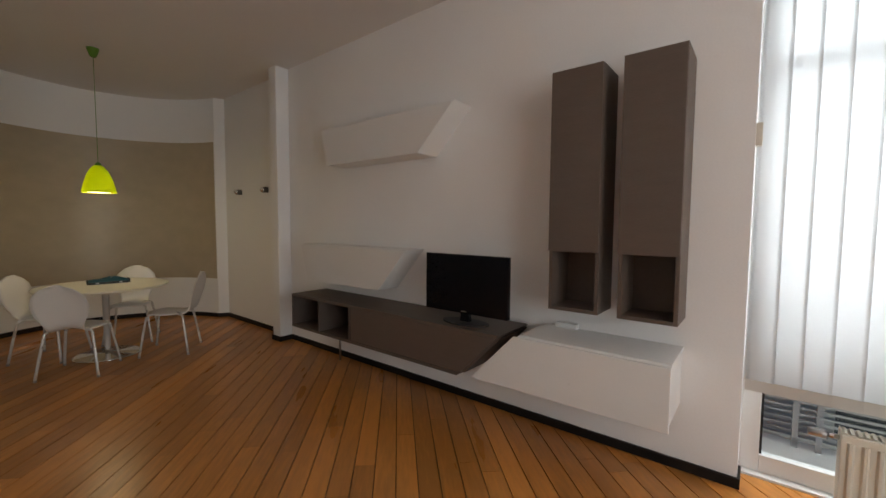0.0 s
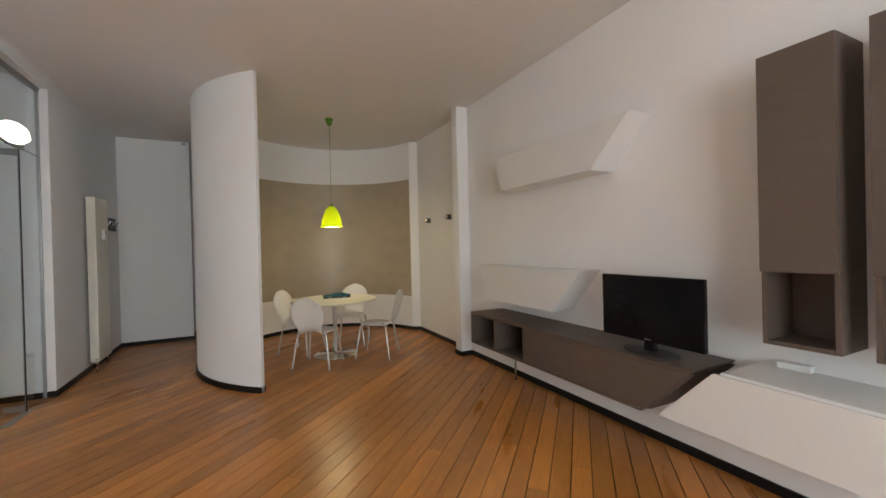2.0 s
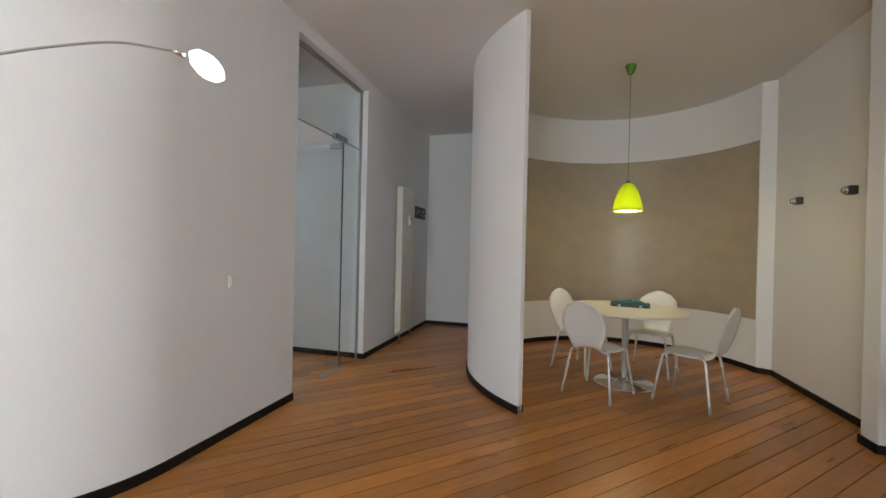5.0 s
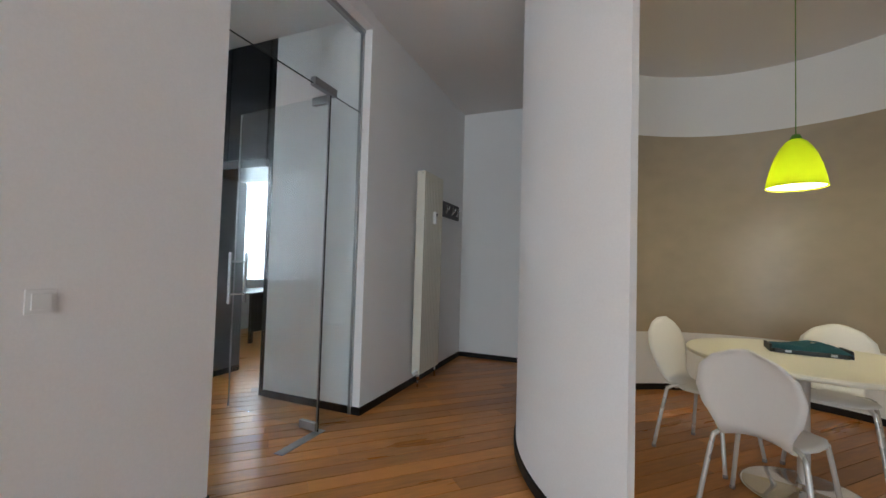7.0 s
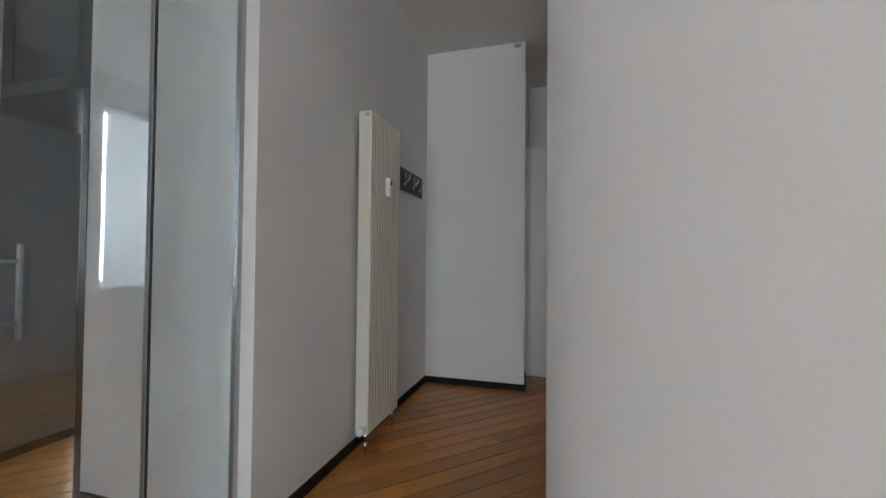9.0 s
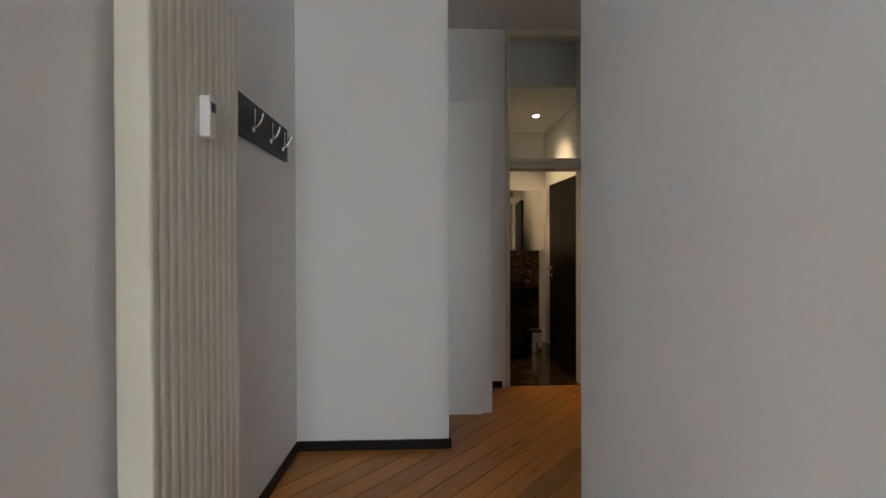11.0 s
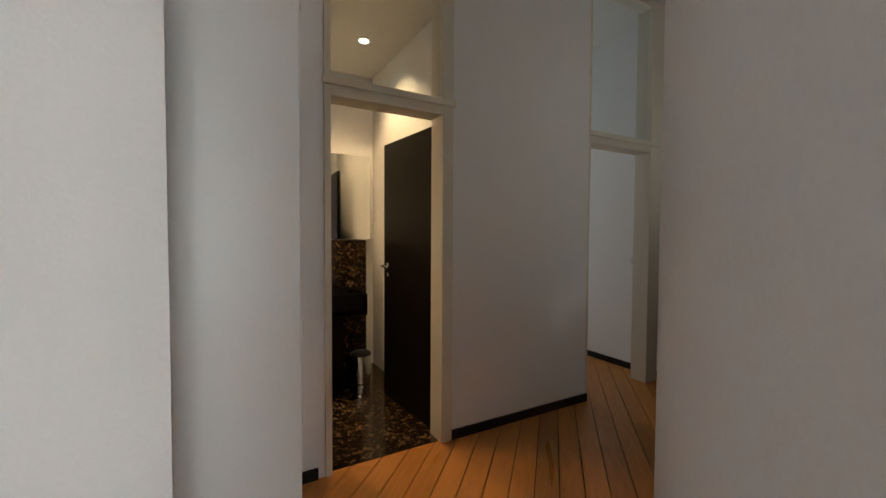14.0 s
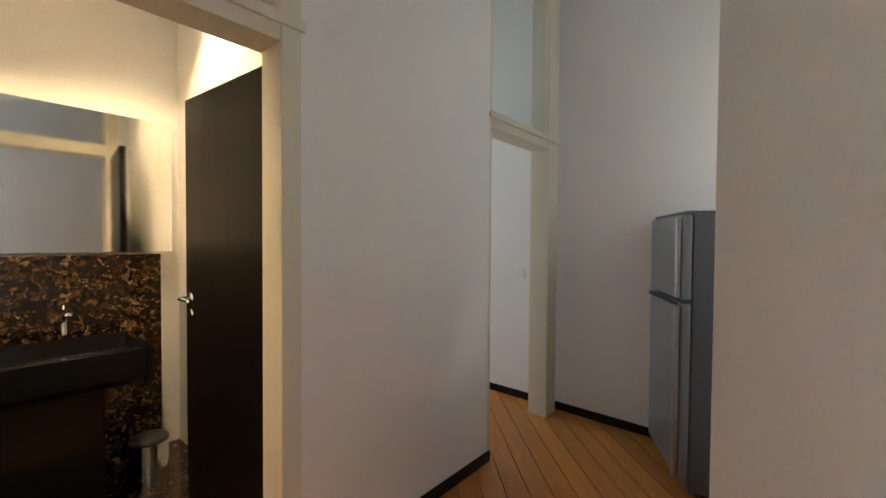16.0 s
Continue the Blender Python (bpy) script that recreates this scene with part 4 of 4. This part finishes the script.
def coat_rack():
    t = thing("coat_rack", "black wall coat rack with chrome hooks", "coat rack")
    part("board", box(-1.966, -1.946, 2.55, 3.21, 1.815, 2.004, 0.003), MATT_BLACK, t)
    for y in (2.74, 2.95, 3.12):
        hook = part("hook", sweep(bend([(-1.945, y, 1.882), (-1.925, y, 1.887), (-1.905, y, 1.912), (-1.895, y, 1.947)], 5), 0.006, 8), CHROME, t, smooth=True)
        part("prong", sweep(bend([(-1.935, y, 1.884), (-1.925, y + 0.025, 1.912), (-1.915, y + 0.045, 1.952)], 5), 0.005, 8), CHROME, hook, smooth=True)
        part("prong", sweep(bend([(-1.935, y, 1.884), (-1.925, y - 0.025, 1.912), (-1.915, y - 0.045, 1.952)], 5), 0.005, 8), CHROME, hook, smooth=True)
        part("rosette", sweep([(-1.9455, y, 1.872), (-1.938, y, 1.872)], 0.014, 14), CHROME, hook, smooth=True)


tube_radiator()
coat_rack()
sensor = thing("ceiling_clip", "tiny metal clip on the wall block under the ceiling", "clip")
part("clip", box(-1.09, -1.03, 3.39, 3.409, 3.27, 3.30, 0.003), STEEL, sensor)

flush = tagged(new("door_2"), "tall flush white door with a notched foot in the hallway", kind="structure")
part("leaf", prism([(-1.028, 0.006), (-0.70, 0.006), (-0.70, 0.165), (-0.625, 0.165), (-0.625, 2.43), (-1.028, 2.43)], 3.90, 3.938, "y", 0.002), PLASTIC, flush)
for z in (0.62, 0.95, 2.15):
    part("hinge", sweep([(-0.617, 3.91, z - 0.03), (-0.617, 3.91, z + 0.03)], 0.004, 10), PLASTIC, flush, "small white hinge", smooth=True)


def framed_door(number, label, x0, x1, yf, head, jl, jr):
    """A door frame with a fixed pane above; jl and jr are the widths of its two posts."""
    d = tagged(new("door_%d" % number), label, kind="structure")
    part("post", box(x0, x0 + jl, yf - 0.02, yf + 0.13, 0.0, H - 0.002, 0.003), CREAM, d)
    part("post", box(x1 - jr, x1, yf - 0.02, yf + 0.13, 0.0, H - 0.002, 0.003), CREAM, d)
    part("transom_bar", box(x0 + jl + 0.001, x1 - jr - 0.001, yf - 0.018, yf + 0.13, head, head + 0.095, 0.003), CREAM, d)
    part("lip", box(x0 - 0.012, x1 + 0.012, yf - 0.034, yf - 0.0205, head + 0.055, head + 0.094, 0.003), CREAM, d)
    part("head_bar", box(x0 + jl + 0.001, x1 - jr - 0.001, yf - 0.018, yf + 0.10, H - 0.05, H - 0.002, 0.003), CREAM, d)
    p = part("transom_pane", box(x0 + jl + 0.001, x1 - jr - 0.001, yf + 0.02, yf + 0.026, head + 0.096, H - 0.051), GLASS, d)
    p.visible_shadow = False
    return d


bath_door = framed_door(3, "cream door frame with a glass transom and an open dark door", -0.40, 0.385, 4.51, 2.034, 0.035, 0.075)
leaf = part("leaf", box(-0.0, 0.72, -0.02, 0.02, 0.012, 2.012, 0.002), DARK_DOOR, bath_door, "dark wenge door leaf standing open")
leaf.matrix_basis = pose(0.358, 4.655, 0, 0, 0, 95.3)
for y, s in ((0.021, 1), (-0.021, -1)):
    part("rosette", sweep([(0.655, y, 1.06), (0.655, y + s * 0.008, 1.06)], 0.024, 18), CHROME, leaf, "chrome rosette", smooth=True)
    part("door_handle", sweep(bend([(0.655, y + s * 0.008, 1.06), (0.655, y + s * 0.05, 1.06), (0.62, y + s * 0.058, 1.06), (0.54, y + s * 0.058, 1.058)], 6), 0.0095, 10), CHROME, leaf, "chrome lever handle", smooth=True)
    part("key_rosette", sweep([(0.655, y, 0.985), (0.655, y + s * 0.007, 0.985)], 0.022, 18), CHROME, leaf, "chrome key rosette", smooth=True)
framed_door(4, "cream door frame with a glass transom at the corridor's end", 1.622, 2.555, 4.53, 2.03, 0.02, 0.155)

# ---- bathroom ----
def vanity():
    t = thing("marble_vanity", "dark brown marble washstand with a black basin", "washstand")
    part("rear_slab", box(-1.0, 0.29, 5.87, 6.198, 0.006, 1.255, 0.003), MARBLE, t)
    part("cabinet", box(-1.0, -0.02, 5.50, 5.869, 0.05, 0.66, 0.004), GLOSS_BLACK, t, "gloss black cabinet")
    part("basin", prism([(5.42, 0.70), (5.47, 0.661), (5.869, 0.661), (5.869, 0.84), (5.845, 0.84), (5.82, 0.76), (5.50, 0.76), (5.475, 0.83), (5.42, 0.83)], -1.0, 0.12, "x", 0.004), GLOSS_BLACK, t, "long gloss black basin")
    part("basin_end", box(0.121, 0.15, 5.42, 5.869, 0.661, 0.832, 0.004), GLOSS_BLACK, t)
    tap = part("tap", sweep(bend([(-0.12, 5.855, 0.841), (-0.12, 5.855, 0.95), (-0.12, 5.80, 0.985), (-0.12, 5.70, 0.975)], 6), 0.012, 12), CHROME, t, "chrome tap", smooth=True)
    part("tap_lever", sweep([(-0.12, 5.855, 0.95), (-0.12, 5.865, 1.01)], 0.006, 8), CHROME, tap, "chrome lever", smooth=True)


vanity()
m = thing("bathroom_mirror", "frameless mirror standing above the marble splashback", "mirror")
part("glass", box(-1.0, 0.405, 6.09, 6.198, 1.262, 2.055, 0.001), MIRROR, m)
waste = thing("waste_bin", "small round steel waste bin on the marble floor", "waste bin", place=(0.20, 5.75, 0.004))
part("body", lathe([(0.0, 0.0), (0.085, 0.0), (0.088, 0.01), (0.088, 0.24), (0.0, 0.24)], 32), CHROME, waste, smooth=False)
part("lid", lathe([(0.0, 0.241), (0.09, 0.241), (0.09, 0.255), (0.07, 0.27), (0.0, 0.275)], 32), MATT_BLACK, waste, "black domed lid", smooth=True)


def ceiling_spot(x, y, watts):
    t = thing("ceiling_spot", "small lit recessed ceiling spot", "ceiling spot", "bathroom spots")
    part("trim_ring", lathe([(0.038, 2.846), (0.048, 2.846), (0.048, 2.8495), (0.038, 2.8495), (0.038, 2.846)], 28, (x, y, 0)), CHROME, t, smooth=True)
    part("lens", lathe([(0.0, 2.8475), (0.037, 2.8475), (0.037, 2.849), (0.0, 2.849)], 24, (x, y, 0)), SPOT_GLOW, t, "lit lens")
    d = bpy.data.lights.new("bath_spot", "SPOT")
    d.energy, d.color, d.spot_size, d.spot_blend, d.shadow_soft_size = watts, WARM, radians(110), 0.6, 0.03
    o = new("bath_spot", d)
    o.matrix_basis = look((x, y, 2.84), (x + 0.001, y, 0))


ceiling_spot(0.147, 5.487, 38)
ceiling_spot(-0.75, 5.487, 42)


# ---- corridor ----
def fridge():
    t = thing("fridge_freezer", "silver two-door fridge-freezer standing aslant in the corner", "fridge", place=(2.40, 3.70, 0), turn=0)
    t.matrix_basis = pose(2.03, 3.52, 0, 0, 0, 27.5)
    w, d, h, s = 0.58, 0.50, 1.50, 1.03
    part("cabinet", box(0.0, w, -d, -0.002, 0.02, h - 0.012, 0.006), GREY_SIDE, t, "grey cabinet")
    part("top_cover", box(-0.002, w + 0.002, -d, 0.03, h - 0.0115, h + 0.006, 0.004), GREY_SIDE, t)
    upper = part("freezer_door", box(0.0, w, 0.0, 0.05, s + 0.012, h - 0.014, 0.012), SILVER, t, "silver freezer door")
    lower = part("fridge_door", box(0.0, w, 0.0, 0.05, 0.07, s - 0.008, 0.012), SILVER, t, "silver fridge door")
    part("handle", box(0.008, 0.05, 0.0502, 0.075, s + 0.02, h - 0.03, 0.008), STEEL, upper, "long silver edge handle")
    part("handle", box(0.008, 0.05, 0.0502, 0.075, 0.09, s - 0.02, 0.008), STEEL, lower, "long silver edge handle")
    part("grip_strip", box(0.052, w - 0.004, 0.0502, 0.06, s - 0.028, s - 0.010, 0.003), MATT_BLACK, lower, "dark grip strip")
    part("emblem", box(w - 0.16, w - 0.10, 0.0502, 0.052, h - 0.16, h - 0.145), STEEL, upper, "small emblem bar")
    for x in (0.04, w - 0.04):
        for y in (-0.05, -d + 0.05):
            part("foot", lathe([(0.0, 0.0), (0.016, 0.0), (0.016, 0.0205), (0.0, 0.0205)], 12, (x, y, 0)), MATT_BLACK, t)


fridge()

# ---- outside ----
structure("balcony", box(2.93, 3.50, -8.0, -4.0, -0.25, -0.03, 0.01), CONCRETE, "pale concrete balcony slab")
rail = thing("balcony_railing", "grey metal balcony railing with horizontal bars", "railing")
for k in range(22):
    part("bar", box(3.385, 3.397, -7.9, -4.05, 0.07 + 0.042 * k, 0.084 + 0.042 * k), STEEL, rail)
for z in (0.02, 1.0):
    part("rail", box(3.375, 3.407, -7.9, -4.05, z, z + 0.03, 0.003), STEEL, rail)
for y in (-7.88, -6.7, -5.7, -4.78, -4.66, -4.1):
    part("post", box(3.372, 3.384, y, y + 0.035, -0.03, 0.999, 0.002), STEEL, rail)
structure("ground", box(-200, 200, -200, 200, -7.2, -7.0), STREET, "pale grey paved street far below")
house = thing("apartment_building", "pale apartment building across the street", "building")
part("wall", box(18, 26, -30, 12, -7.0, 9.0), FACADE, house)
part("roof", prism([(17.6, 9.0), (26.4, 9.0), (22, 12.0)], -30.2, 12.2, "y"), WARDROBE, house, "dark pitched roof")
for k in range(10):
    for z in (-5.5, -2.2, 1.1, 4.4):
        part("window", box(17.96, 18.02, -28 + 4 * k, -26.6 + 4 * k, z, z + 1.9), DUSK_GLASS, house)

# ---- floor planks ----
def clip(poly, n, d):
    out = []
    for p, q in zip(poly, poly[1:] + poly[:1]):
        a, b = p[0] * n[0] + p[1] * n[1] - d, q[0] * n[0] + q[1] * n[1] - d
        if a <= 0:
            out.append(p)
        if (a < 0 < b) or (b < 0 < a):
            t = a / (a - b)
            out.append((p[0] + t * (q[0] - p[0]), p[1] + t * (q[1] - p[1])))
    return out


PW, GAP = 0.125, 0.006
C, S = math.cos(radians(45)), math.sin(radians(45))
NEAR = (-3.2, XT + 0.1, -4.9, 4.9)
rng = random.Random(4)
rest = bmesh.new()
shared = {}
count = 0
SX = (-6.0, XT + 0.12, -8.0, 7.6)
for row in range(-95, 60):
    v = row * PW
    u = -12.0 - rng.random() * 2.0
    while u < 10:
        length = rng.choice((1.4, 1.8, 2.2, 2.6))
        poly = [(u + 0.0004, v + GAP / 2), (u + length - 0.0004, v + GAP / 2), (u + length - 0.0004, v + PW - GAP / 2), (u + 0.0004, v + PW - GAP / 2)]
        flat = [(a * C - b * S, a * S + b * C) for a, b in poly]
        cut = flat
        for nrm, dd in (((1, 0), SX[1]), ((-1, 0), -SX[0]), ((0, 1), SX[3]), ((0, -1), -SX[2])):
            cut = clip(cut, nrm, dd) if len(cut) > 2 else cut
        start, u = u, u + length
        if len(cut) < 3:
            continue
        mx, my = sum(p[0] for p in cut) / len(cut), sum(p[1] for p in cut) / len(cut)
        near = NEAR[0] < mx < NEAR[1] and NEAR[2] < my < NEAR[3]
        whole = cut == flat
        if near and count < 330:
            count += 1
            if whole and length in shared:
                o = new("plank", shared[length])
                o.parent = floor
            else:
                base = [(a - start, b - v) for a, b in poly] if whole else None
                if whole:
                    o = part("plank", prism(base, -0.0118, 0.0), PLANK, floor)
                    shared[length] = o.data
                else:
                    o = part("plank", prism(cut, -0.0118, 0.0), PLANK, floor)
            if whole:
                o.matrix_basis = Matrix.Translation((start * C - v * S, start * S + v * C, 0)) @ Matrix.Rotation(radians(45), 4, "Z")
        else:
            prism(cut, -0.0118, 0.0, "z", 0.0, rest)
tagged(part("planks", rest, PLANK, floor), kind="stuff")
